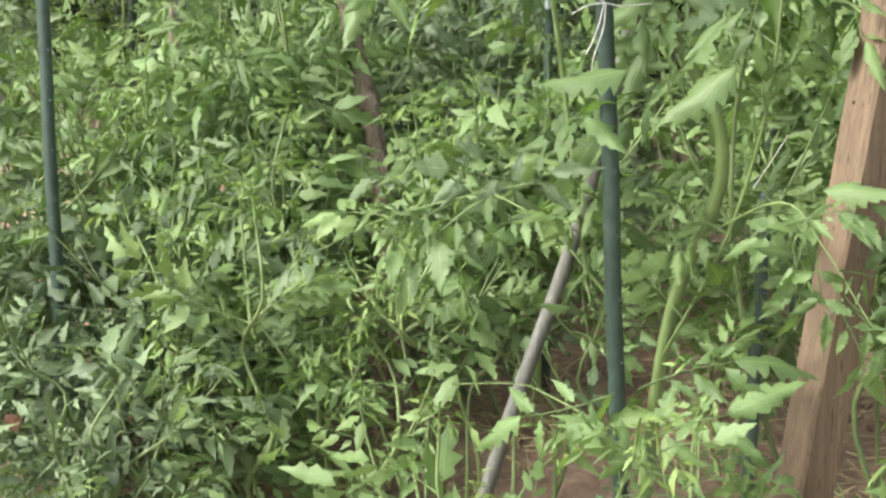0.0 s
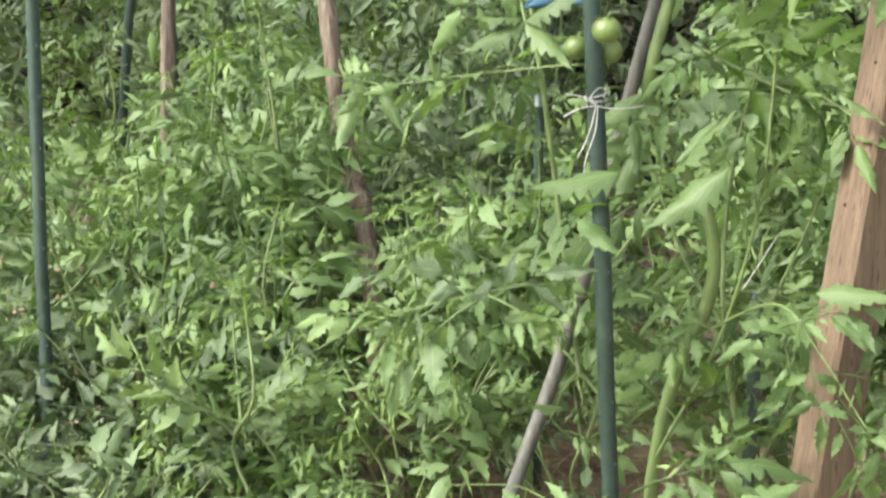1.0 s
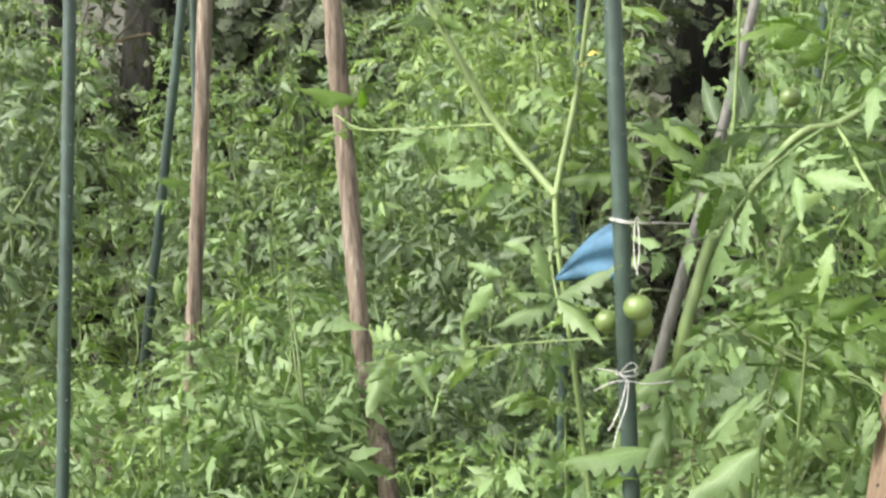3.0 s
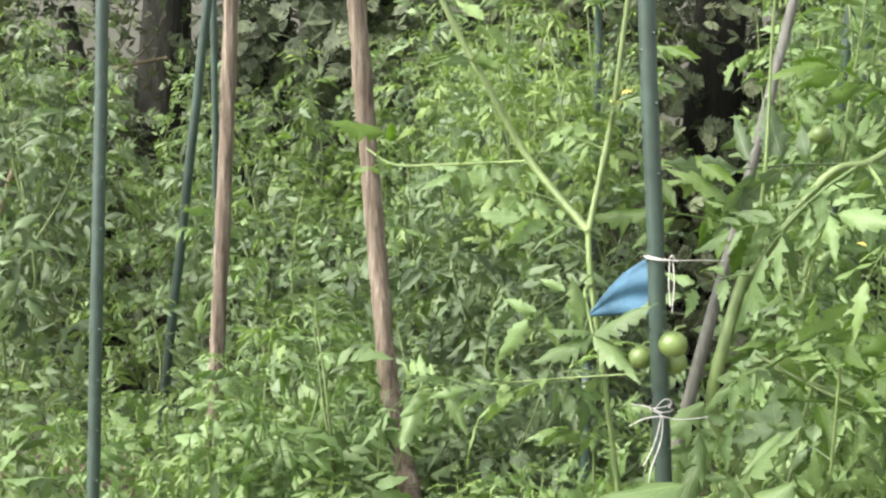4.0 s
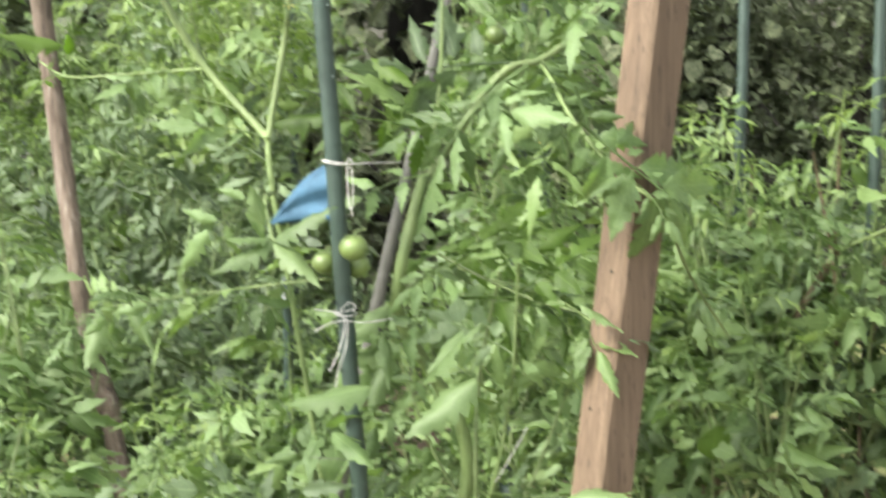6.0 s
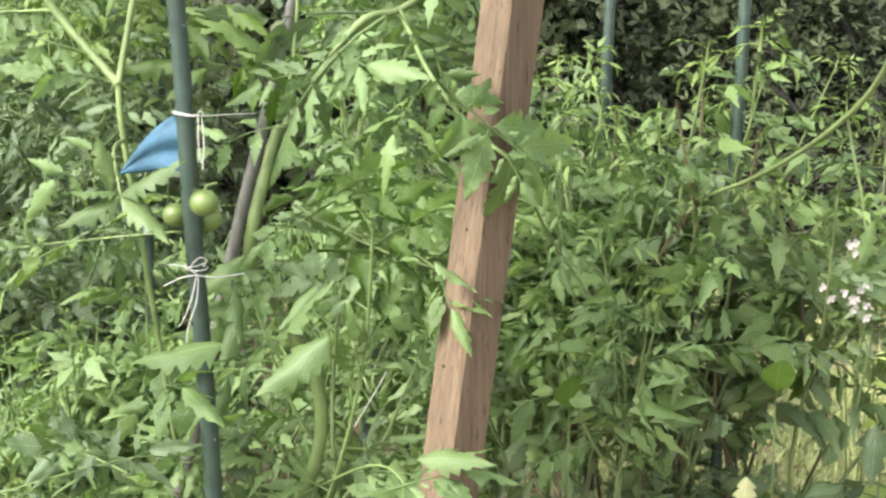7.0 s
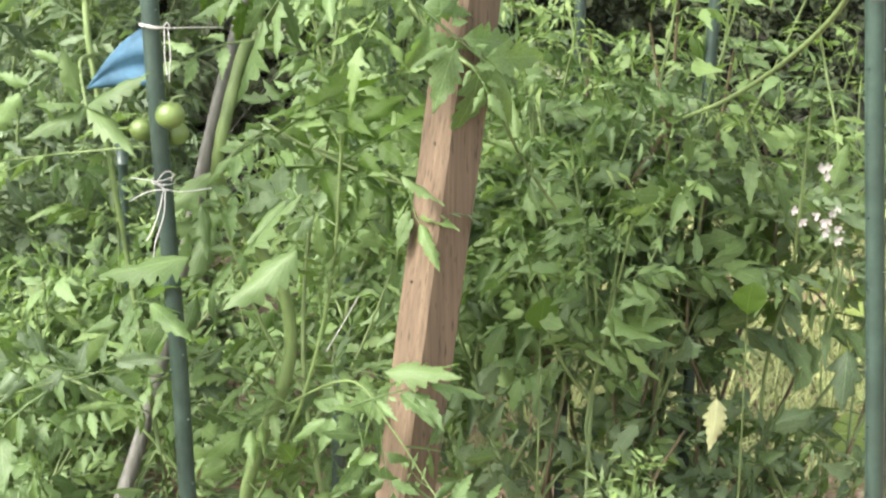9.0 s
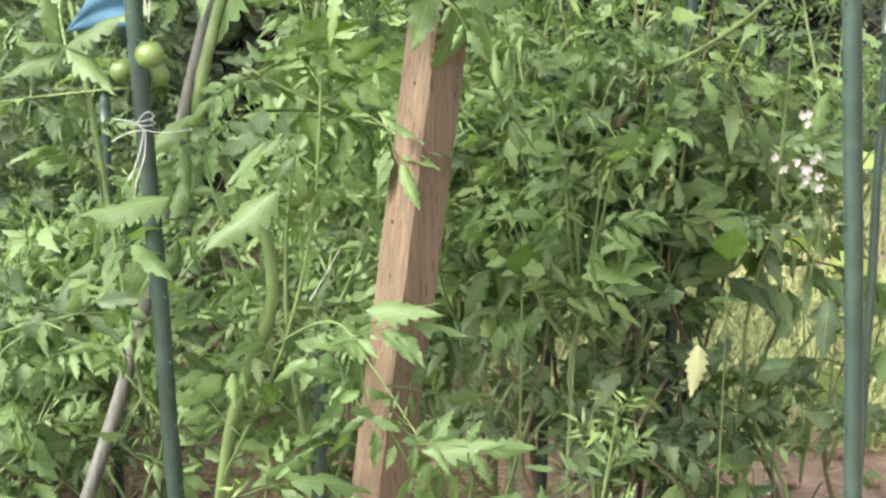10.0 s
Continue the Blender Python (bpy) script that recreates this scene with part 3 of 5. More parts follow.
# ---- stakes ----
def coated_stake(foot, head, thick, label):
    """A plastic-coated steel garden stake with its small studs and pointed cap."""
    rng = random.Random(int(1000 * abs(foot[0])) + 3)
    foot, head = np.array(foot, float), np.array(head, float)
    t = thing("garden_stake", tuple(foot), label, "stake", "green garden stakes")
    n = 14
    r = thick / 2
    path = [foot + (head - foot) * i / n + np.array((rng.uniform(-1, 1), rng.uniform(-1, 1), 0)) * 0.0015 * (0 < i < n) for i in range(n + 1)]
    part("pole", tube(Geo(), path, (r, r * 0.94), 12), M_COAT, t)
    d = (head - foot) / np.linalg.norm(head - foot)
    part("cap", tube(Geo(), [head - d * 0.03, head, head + d * 0.012, head + d * 0.02], [r * 1.12, r * 1.12, r * 0.9, r * 0.3], 10), M_COAT, t)
    g = Geo()
    length = np.linalg.norm(head - foot)
    for k in range(int(length / 0.02)):
        w = (k % 4) * math.pi / 2 + 0.5 + (k % 2) * 0.3
        out = np.array((math.cos(w), math.sin(w), 0))
        p = foot + d * (0.02 * k + 0.01)
        tube(g, [p + out * r * 0.85, p + out * (r + 0.0013)], (0.0026, 0.0014), 5)
    tagged(part("studs", g, M_COAT, t), kind="stuff")
    return t


coated_stake((0.058, 1.82, -0.15), (-0.054, 1.90, 1.85), 0.0215, "dark green coated stake with white twine tied round it")
coated_stake((-0.905, 2.33, -0.15), (-0.875, 2.52, 1.80), 0.0215, "dark green coated stake among low tomato leaves")
coated_stake((0.861, 1.65, -0.15), (0.672, 1.66, 1.82), 0.0215, "dark green coated stake in front of drooping plants")
coated_stake((-1.304, 3.80, -0.2), (-1.075, 3.80, 1.50), 0.024, "leaning green coated stake behind the wooden stakes")
coated_stake((0.208, 2.15, -0.1), (0.213, 2.17, 0.58), 0.020, "dark green stake half hidden in tomato leaves")
coated_stake((0.240, 2.90, -0.15), (0.318, 2.90, 1.70), 0.021, "blue-green coated stake behind the large tomato plant")
coated_stake((0.350, 3.20, -0.15), (0.372, 3.20, 1.65), 0.020, "thin green stake in the second row")
coated_stake((-0.138, 2.90, -0.15), (-0.137, 2.90, 0.72), 0.019, "short dark green stake in the shade of leaves")
coated_stake((0.575, 2.38, -0.1), (0.606, 2.57, 1.45), 0.018, "dark green stake behind drooping tomato leaves")
coated_stake((0.745, 2.28, -0.1), (0.790, 2.46, 1.55), 0.019, "dark green stake within a dense tomato plant")
coated_stake((1.045, 2.20, -0.1), (1.000, 2.20, 1.00), 0.014, "thin dark stake beside the dry grass")
coated_stake((-0.188, 4.00, -0.2), (-0.175, 4.00, 1.42), 0.020, "weathered grey-green stake in the back row")
coated_stake((-0.915, 4.40, -0.2), (-0.925, 4.40, 0.80), 0.012, "grey-green stake at the back with a loop of twine")
coated_stake((-1.17, 4.10, -0.2), (-1.16, 4.10, 1.6), 0.018, "thin grey stake in the back row")


def rough_stake(points, thick, label, seed):
    """A crooked sapling pole with bark ridges and knots."""
    rng = random.Random(seed)
    path = smooth_path(points, 16)
    t = thing("wooden_stake", tuple(points[0]), label, "stake", "rough wooden stakes")
    n = len(path)
    radii = [thick / 2 * (1.06 - 0.16 * i / n) * (1 + 0.05 * math.sin(i * 0.5 + seed) + rng.uniform(-0.05, 0.05)) for i in range(n)]
    part("pole", tube(Geo(), path, radii, 13, 0.08, rng), M_BARK, t)
    for k in (0.35, 0.62, 0.85):
        p = path[int(k * (n - 1))]
        w = rng.uniform(3.2, 6.0)
        o = np.array((math.cos(w), math.sin(w), 0.5))
        part("knot", tube(Geo(), [p, p + o * thick * 0.30, p + o * thick * 0.40], [thick * 0.36, thick * 0.26, thick * 0.16], 7), M_BARK, t)
    return t


rough_stake([(-0.956, 3.20, -0.15), (-0.932, 3.20, 0.30), (-0.917, 3.20, 0.60), (-0.892, 3.20, 1.0), (-0.871, 3.20, 1.38), (-0.850, 3.20, 1.85)], 0.032, "rough greyish-brown wooden stake, bark peeling", 4)
rough_stake([(-0.330, 2.46, -0.12), (-0.395, 2.65, 0.272), (-0.436, 2.75, 0.51), (-0.483, 2.80, 0.70), (-0.526, 2.85, 1.086), (-0.549, 2.85, 1.379), (-0.585, 2.85, 1.85)], 0.036, "crooked reddish-brown wooden stake with worn bark", 9)


def build_post():
    """A square sawn post, leaning, turned edge-on, with softened arrises, a nail hole and a check."""
    foot, head = np.array((0.194, 1.718, -0.12)), np.array((0.413, 1.91, 1.75))
    t = thing("wooden_post", tuple(foot), "square reddish cedar post leaning among tomato leaves", "post")
    side, c = 0.0525, 0.004
    half = side / 2
    ring = [(half, half - c), (half - c, half), (-half + c, half), (-half, half - c), (-half, -half + c), (-half + c, -half), (half - c, -half), (half, -half + c)]
    rng = random.Random(2)
    d = (head - foot) / np.linalg.norm(head - foot)
    turn = radians(31)
    ax = np.array((math.cos(turn), math.sin(turn), 0.0))
    ax -= d * (ax @ d)
    ax /= np.linalg.norm(ax)
    ay = np.cross(d, ax)
    g, n = Geo(), 26
    v, f = [], []
    for i in range(n + 1):
        p = foot + (head - foot) * i / n
        for x, y in ring:
            k = 1 + rng.uniform(-0.012, 0.012)
            v.append(p + ax * x * k + ay * y * k)
    for i in range(n):
        f += [(i * 8 + k, i * 8 + (k + 1) % 8, i * 8 + 8 + (k + 1) % 8, i * 8 + 8 + k) for k in range(8)]
    f += [tuple(reversed(range(8))), tuple(n * 8 + k for k in range(8))]
    part("shaft", g.add(v, f), M_POST, t, smooth=False)
    for s, off in ((0.585, -0.004), (0.50, 0.006), (0.66, 0.003)):
        p = foot + (head - foot) * s - ax * half + ay * off
        part("nail_hole", tube(Geo(), [p + ax * 0.004, p - ax * 0.0006], (0.0022, 0.0022), 8), M_TRUNK, t)


build_post()


def build_pipe():
    path = smooth_path([(-0.235, 1.87, -0.08), (-0.13, 1.95, 0.30), (-0.032, 2.05, 0.594), (0.041, 2.08, 0.913), (0.093, 2.15, 1.11), (0.159, 2.25, 1.383), (0.27, 2.40, 1.85)], 6)
    t = thing("leaning_pole", (-0.235, 1.87, -0.08), "dull grey pole leaning behind the green stake", "pole")
    part("shaft", tube(Geo(), path, (0.0112, 0.0060), 12), M_PIPE, t)


build_pipe()


# ---- twine, cloth ----
def twine(name, lines, label, thick=0.0014, material=M_TWINE):
    t = thing(name, tuple(lines[0][0]), label, "twine", "white twine")
    for pts in lines:
        part("strand", tube(Geo(), smooth_path(pts, 6), (thick / 2, thick / 2), 6), material, t)
    return t


def ring_points(c, r, squash=1.0, n=10, tip=0.0):
    return [(c[0] + r * math.cos(w), c[1] + r * squash * math.sin(w), c[2] + tip * math.cos(w)) for w in np.linspace(0, 2 * math.pi, n + 1)]


twine("twine_knot", [
    ring_points((-0.0015, 1.863, 0.922), 0.0128, 1.0),
    ring_points((-0.0020, 1.863, 0.9275), 0.0130, 1.0, 10, 0.003),
    [(0.007, 1.849, 0.927), (0.010, 1.846, 0.936), (0.002, 1.843, 0.939), (-0.008, 1.846, 0.926), (0.000, 1.847, 0.918)],
    [(-0.037, 1.852, 0.930), (-0.016, 1.848, 0.928), (0.000, 1.846, 0.922)],
    [(-0.038, 1.854, 0.903), (-0.020, 1.848, 0.914), (-0.001, 1.845, 0.918), (0.020, 1.850, 0.914), (0.052, 1.862, 0.915)],
    [(-0.001, 1.845, 0.918), (-0.006, 1.842, 0.895), (-0.014, 1.842, 0.872), (-0.021, 1.846, 0.858)],
    [(0.001, 1.845, 0.918), (-0.001, 1.842, 0.890), (-0.011, 1.842, 0.858), (-0.014, 1.846, 0.838)],
], "white twine knotted round the green stake, loose ends hanging")
twine("twine_knot", [
    ring_points((-0.0118, 1.870, 1.099), 0.0128, 1.0, 10, -0.002),
    [(-0.024, 1.856, 1.104), (0.002, 1.851, 1.100), (0.035, 1.88, 1.096), (0.066, 1.92, 1.090)],
    [(0.003, 1.851, 1.100), (0.007, 1.848, 1.106), (0.011, 1.850, 1.099)],
    [(0.004, 1.850, 1.099), (0.004, 1.848, 1.070), (0.006, 1.849, 1.047)],
    [(0.008, 1.850, 1.099), (0.010, 1.848, 1.072), (0.008, 1.849, 1.040)],
], "white twine from the stake to a stem")
twine("twine_loop", [[(-0.425, 2.715, 0.470), (-0.438, 2.70, 0.478), (-0.449, 2.70, 0.455), (-0.446, 2.70, 0.425), (-0.436, 2.70, 0.405), (-0.426, 2.70, 0.420), (-0.424, 2.71, 0.462)]], "white twine loop hanging on the wooden stake", 0.0022)
twine("twine_band", [ring_points((-0.441, 2.758, 0.540), 0.023, 1.0), ring_points((-0.441, 2.758, 0.546), 0.0232, 1.0, 10, 0.002)], "thin brown twine band round the wooden stake", 0.0018, M_WOODY)
twine("twine_band", [ring_points((0.7385, 1.655, 1.166), 0.0125), ring_points((0.7385, 1.655, 1.1685), 0.0126)], "grey twine wound tightly round the green stake", 0.0011, M_PIPE)
twine("twine_knot", [ring_points((-0.922, 4.40, 0.742), 0.014), [(-0.93, 4.385, 0.742), (-0.905, 4.38, 0.75), (-0.90, 4.38, 0.71), (-0.91, 4.38, 0.68)]], "white twine knotted on a back stake", 0.003)
twine("twine_line", [[(-0.05, 1.84, 0.756), (0.0, 1.828, 0.7555), (0.035, 1.83, 0.755)]], "thin dull string crossing the green stake", 0.0007, M_PIPE)


twine("twine_line", [[(0.20, 2.28, 0.56), (0.225, 2.29, 0.60), (0.248, 2.30, 0.638)]], "slack white string among tomato stems", 0.0016)


def build_cloth():
    """A scrap of blue cloth caught behind the stake, pleated and drawn to a point."""
    g = Geo()
    a, b, c = np.array((-0.012, 1.93, 1.094)), np.array((-0.014, 1.93, 1.022)), np.array((-0.092, 1.955, 1.012))
    n, k = 16, 9
    v = []
    for i in range(n + 1):
        s = i / n
        for j in range(k + 1):
            u = j / k
            p = (a * (1 - u) + b * u) * (1 - s) + c * s
            p = p + np.array((0, 0.006 * math.sin(u * 11 + s * 3) * (1 - s), 0.012 * math.sin(math.pi * s) * (1 - u)))
            v.append(p)
    f = [(i * (k + 1) + j, i * (k + 1) + j + 1, (i + 1) * (k + 1) + j + 1, (i + 1) * (k + 1) + j) for i in range(n) for j in range(k)]
    g.add(v, f)
    ob = tagged(part("blue_cloth", g, M_BLUE, None), "faded blue cloth scrap behind the tied stake", "cloth")
    sol = ob.modifiers.new("thickness", "SOLIDIFY")
    sol.thickness = 0.0015


build_cloth()


# ---- the large tomato plant at the twine-tied stake ----
def fruit(plant, place, r, seed):
    """A green tomato with its calyx, slightly flattened and ribbed."""
    rng = random.Random(seed)
    g, n, m = Geo(), 12, 18
    v = []
    for i in range(n + 1):
        a = math.pi * i / n
        for k in range(m):
            w = 2 * math.pi * k / m
            rr = r * math.sin(a) * (1 + 0.02 * math.cos(5 * w) * math.cos(a))
            dent = 0.12 * r * math.exp(-((a / 0.35) ** 2))
            v.append((place[0] + rr * math.cos(w), place[1] + rr * math.sin(w), place[2] + 0.92 * r * math.cos(a) - dent))
    f = [(i * m + k, (i + 1) * m + k, (i + 1) * m + (k + 1) % m, i * m + (k + 1) % m) for i in range(n) for k in range(m)]
    body = part("tomato", g.add(v, f), M_TOMATO, plant, "small unripe green tomato")
    c = Geo()
    for k in range(5):
        w = k * 1.257 + rng.uniform(-0.2, 0.2)
        o = np.array((math.cos(w), math.sin(w), 0))
        base = np.array(place) + np.array((0, 0, 0.8 * r))
        s = np.array((-math.sin(w), math.cos(w), 0)) * 0.1 * r
        c.add([base, base + o * 0.5 * r + s + (0, 0, 0.05 * r), base + o * 0.5 * r - s + (0, 0, 0.05 * r), base + o * 0.95 * r + (0, 0, 0.1 * r)], [(0, 1, 3), (0, 3, 2)])
    tube(c, [np.array(place) + (0, 0, 0.75 * r), np.array(place) + (0.2 * r, 0.4 * r, 1.05 * r), np.array(place) + (0.8 * r, 1.4 * r, 1.0 * r)], (0.0018, 0.0018), 5)
    cal = new("calyx", c.mesh("calyx", M_STEM))
    cal.parent = body
    return body


def blossom(plant, place, r, seed):
    rng = random.Random(seed)
    g = Geo()
    for k in range(6):
        w, dip = k * 1.047 + rng.uniform(-0.2, 0.2), rng.uniform(-0.6, 0.1)
        o = np.array((math.cos(w), math.sin(w), dip)) * r
        s = np.array((-math.sin(w), math.cos(w), 0)) * r * 0.25
        p = np.array(place)
        g.add([p, p + o * 0.5 + s, p + o * 0.5 - s, p + o], [(0, 1, 3), (0, 3, 2)])
    tube(g, [np.array(place), np.array(place) + (0, -0.3 * r, -0.6 * r)], (0.2 * r, 0.06 * r), 6)
    return part("blossom", g, M_YELLOW, plant, "small yellow blossom")


MAIN_STEM = [  # path, thickness at both ends, step between leaves (0: bare), leaf length
    ([(0.05, 1.93, -0.02), (0.062, 1.95, 0.25), (0.083, 1.95, 0.472), (0.111, 1.95, 0.581), (0.134, 1.95, 0.641), (0.143, 1.95, 0.70), (0.133, 1.95, 0.764), (0.098, 1.95, 0.826), (0.062, 1.92, 0.90), (0.061, 1.90, 0.956), (0.089, 1.93, 1.059), (0.10, 1.95, 1.063)], (0.0095, 0.0072), 0, 0),
    ([(0.095, 1.945, 1.062), (0.182, 1.95, 1.186), (0.235, 1.97, 1.204), (0.282, 2.0, 1.236), (0.36, 2.06, 1.32), (0.42, 2.1, 1.42)], (0.0050, 0.0036), 0.085, 0.15),
    ([(0.235, 1.97, 1.204), (0.263, 1.86, 1.143), (0.31, 1.82, 1.087), (0.353, 1.80, 1.053), (0.409, 1.90, 0.95), (0.478, 2.0, 0.849)], (0.003, 0.0018), 0.16, 0.10),
]
MAIN_ARMS = [  # the fork and its side arms
    ([(-0.02, 1.95, 0.55), (-0.06, 1.96, 0.85), (-0.090, 1.98, 1.047), (-0.096, 2.0, 1.11)], (0.0032, 0.0042), 0.085, 0.13),
    ([(-0.096, 2.0, 1.11), (-0.173, 2.05, 1.191), (-0.223, 2.05, 1.276), (-0.283, 2.05, 1.385), (-0.33, 2.06, 1.50)], (0.0055, 0.0036), 0.12, 0.12),
    ([(-0.096, 2.0, 1.11), (-0.073, 2.02, 1.23), (-0.066, 2.0, 1.275), (-0.05, 2.0, 1.42)], (0.0042, 0.003), 0.11, 0.11),
    ([(0.0, 1.90, 0.955), (-0.051, 1.9, 0.953), (-0.197, 1.95, 0.926), (-0.31, 2.0, 0.90)], (0.0019, 0.0011), 0.055, 0.11),
    ([(-0.173, 2.05, 1.191), (-0.28, 2.10, 1.18), (-0.363, 2.15, 1.173), (-0.43, 2.3, 1.18)], (0.0025, 0.0016), 0.16, 0.08),
]
MAIN_SHOOTS = [  # shoots from the middle of the stem
    ([(0.10, 1.95, 1.06), (0.115, 1.97, 1.20), (0.12, 2.0, 1.36), (0.13, 2.0, 1.55)], (0.0034, 0.0024), 0.09, 0.12),
    ([(0.062, 1.95, 0.30), (0.019, 1.80, 0.407), (-0.06, 1.85, 0.425), (-0.104, 1.9, 0.415), (-0.187, 1.9, 0.411)], (0.0021, 0.0013), 0.13, 0.10),
    ([(0.07, 1.95, 0.42), (0.15, 1.9, 0.62), (0.19, 1.88, 0.80), (0.20, 1.86, 0.98)], (0.0034, 0.0024), 0.09, 0.13),
    ([(0.115, 1.95, 0.60), (0.205, 1.80, 0.702), (0.25, 1.74, 0.67), (0.30, 1.70, 0.60)], (0.0022, 0.0013), 0.11, 0.11),
    ([(0.062, 1.905, 0.93), (0.111, 2.0, 0.947), (0.192, 1.97, 0.93), (0.257, 1.92, 0.918), (0.312, 1.78, 0.90)], (0.003, 0.0018), 0.13, 0.12),
]
LOW_SHOOTS = [  # shoots near the ground
    ([(0.02, 1.90, 0.66), (-0.06, 1.82, 0.71), (-0.16, 1.79, 0.70), (-0.27, 1.80, 0.66), (-0.33, 1.82, 0.62)], (0.0015, 0.0009), 0.06, 0.10),
    ([(0.03, 1.93, 0.50), (-0.07, 1.98, 0.60), (-0.17, 2.02, 0.64), (-0.25, 2.05, 0.66)], (0.003, 0.0016), 0.07, 0.12),
]
LEAVES_BY_STAKE = [  # single (l) or compound (c), foot, tip
    ("l", 0.029, 1.800, 0.853, -0.064, 1.770, 0.828),
    ("l", 0.148, 1.810, 0.858, 0.076, 1.780, 0.786),
    ("l", 0.086, 1.840, 0.841, 0.147, 1.810, 0.926),
    ("c", 0.109, 1.880, 0.930, 0.046, 1.850, 0.889),
    ("c", 0.102, 1.880, 0.880, 0.060, 1.850, 0.825),
    ("c", 0.119, 1.880, 0.974, 0.065, 1.850, 0.955),
    ("l", 0.042, 1.840, 0.902, 0.056, 1.820, 0.846),
    ("l", 0.135, 1.850, 0.903, 0.090, 1.820, 0.864),
    ("c", -0.13, 1.79, 0.700, -0.25, 1.76, 0.62),
    ("c", 0.052, 1.720, 0.499, 0.174, 1.690, 0.573),
    ("c", 0.048, 1.680, 0.440, 0.156, 1.650, 0.536),
    ("c", 0.020, 1.700, 0.499, -0.092, 1.670, 0.444),
    ("l", -0.037, 1.900, 0.523, -0.073, 1.870, 0.531),
    ("c", 0.214, 1.900, 1.205, 0.076, 1.870, 1.109),
    ("l", -0.080, 1.820, 1.017, -0.018, 1.790, 1.062),
    ("l", -0.080, 1.820, 1.017, -0.140, 1.790, 0.983),
]
LEAVES_BY_CLOTH = [  # round the blue cloth and behind the stake
    ("l", -0.080, 1.820, 1.017, -0.022, 1.780, 0.978),
    ("l", -0.084, 1.825, 1.020, -0.136, 1.800, 1.022),
    ("l", -0.090, 1.850, 1.030, -0.112, 1.840, 1.075),
    ("c", -0.087, 1.900, 1.074, -0.156, 1.870, 0.990),
    ("c", -0.098, 2.000, 1.110, -0.186, 1.970, 1.144),
    ("c", -0.30, 1.99, 0.902, -0.365, 1.96, 0.88),
    ("c", -0.25, 1.97, 0.915, -0.285, 1.94, 0.945),
    ("l", -0.27, 1.97, 0.91, -0.245, 1.94, 0.86),
    ("l", -0.31, 1.99, 0.90, -0.315, 1.95, 0.835),
    ("l", -0.20, 1.95, 0.925, -0.21, 1.92, 0.965),
    ("c", 0.09, 1.93, 0.80, -0.03, 1.90, 0.75),
    ("c", 0.07, 1.93, 0.70, -0.05, 1.90, 0.66),
    ("c", 0.08, 1.94, 0.89, 0.00, 1.91, 0.83),
    ("l", 0.05, 1.93, 0.86, 0.03, 1.90, 0.78),
    ("c", 0.07, 1.95, 0.905, 0.005, 1.92, 0.885),
    ("l", 0.05, 1.94, 0.915, 0.00, 1.91, 0.865),
]
LEAVES_LOW = [  # low on the side towards the wooden stakes
    ("l", 0.055, 1.94, 0.86, -0.005, 1.91, 0.84),
    ("c", 0.18, 1.90, 1.19, 0.105, 1.87, 1.105),
    ("c", 0.16, 1.89, 1.165, 0.20, 1.86, 1.085),
    ("c", 0.14, 1.91, 1.14, 0.065, 1.88, 1.135),
    ("c", 0.19, 1.90, 1.185, 0.275, 1.87, 1.135),
    ("c", -0.171, 1.800, 0.689, -0.274, 1.770, 0.641),
    ("c", -0.171, 1.800, 0.696, -0.128, 1.770, 0.768),
    ("c", -0.164, 1.800, 0.683, -0.109, 1.770, 0.646),
    ("c", -0.178, 1.800, 0.668, -0.207, 1.770, 0.643),
    ("c", -0.225, 1.800, 0.660, -0.239, 1.770, 0.704),
    ("c", -0.118, 1.800, 0.663, -0.063, 1.770, 0.689),
]
POST_LEAVES = [  # leaves before the leaning post
    ("c", 0.205, 1.720, 0.702, 0.304, 1.690, 0.747),
    ("c", 0.211, 1.720, 0.689, 0.239, 1.690, 0.600),
    ("c", 0.258, 1.660, 0.636, 0.312, 1.630, 0.553),
    ("c", 0.257, 1.800, 1.190, 0.287, 1.770, 1.073),
    ("c", 0.322, 1.760, 1.087, 0.362, 1.730, 1.050),
    ("c", 0.234, 1.660, 0.699, 0.233, 1.630, 0.620),
    ("c", 0.280, 1.620, 0.624, 0.373, 1.590, 0.641),
    ("c", 0.098, 1.920, 1.075, 0.000, 1.890, 1.064),
    ("c", 0.229, 1.920, 1.209, 0.270, 1.890, 1.148),
    ("l", 0.240, 1.700, 0.750, 0.321, 1.680, 0.755),
    ("c", 0.260, 1.775, 1.154, 0.369, 1.755, 1.035),
    ("l", 0.307, 1.760, 1.098, 0.267, 1.740, 1.080),
    ("l", 0.296, 1.620, 0.617, 0.378, 1.600, 0.638),
    ("c", 0.263, 1.630, 0.652, 0.347, 1.610, 0.573),
    ("l", 0.263, 1.790, 0.947, 0.308, 1.770, 0.920),
    ("c", 0.237, 1.750, 0.699, 0.164, 1.730, 0.684),
]
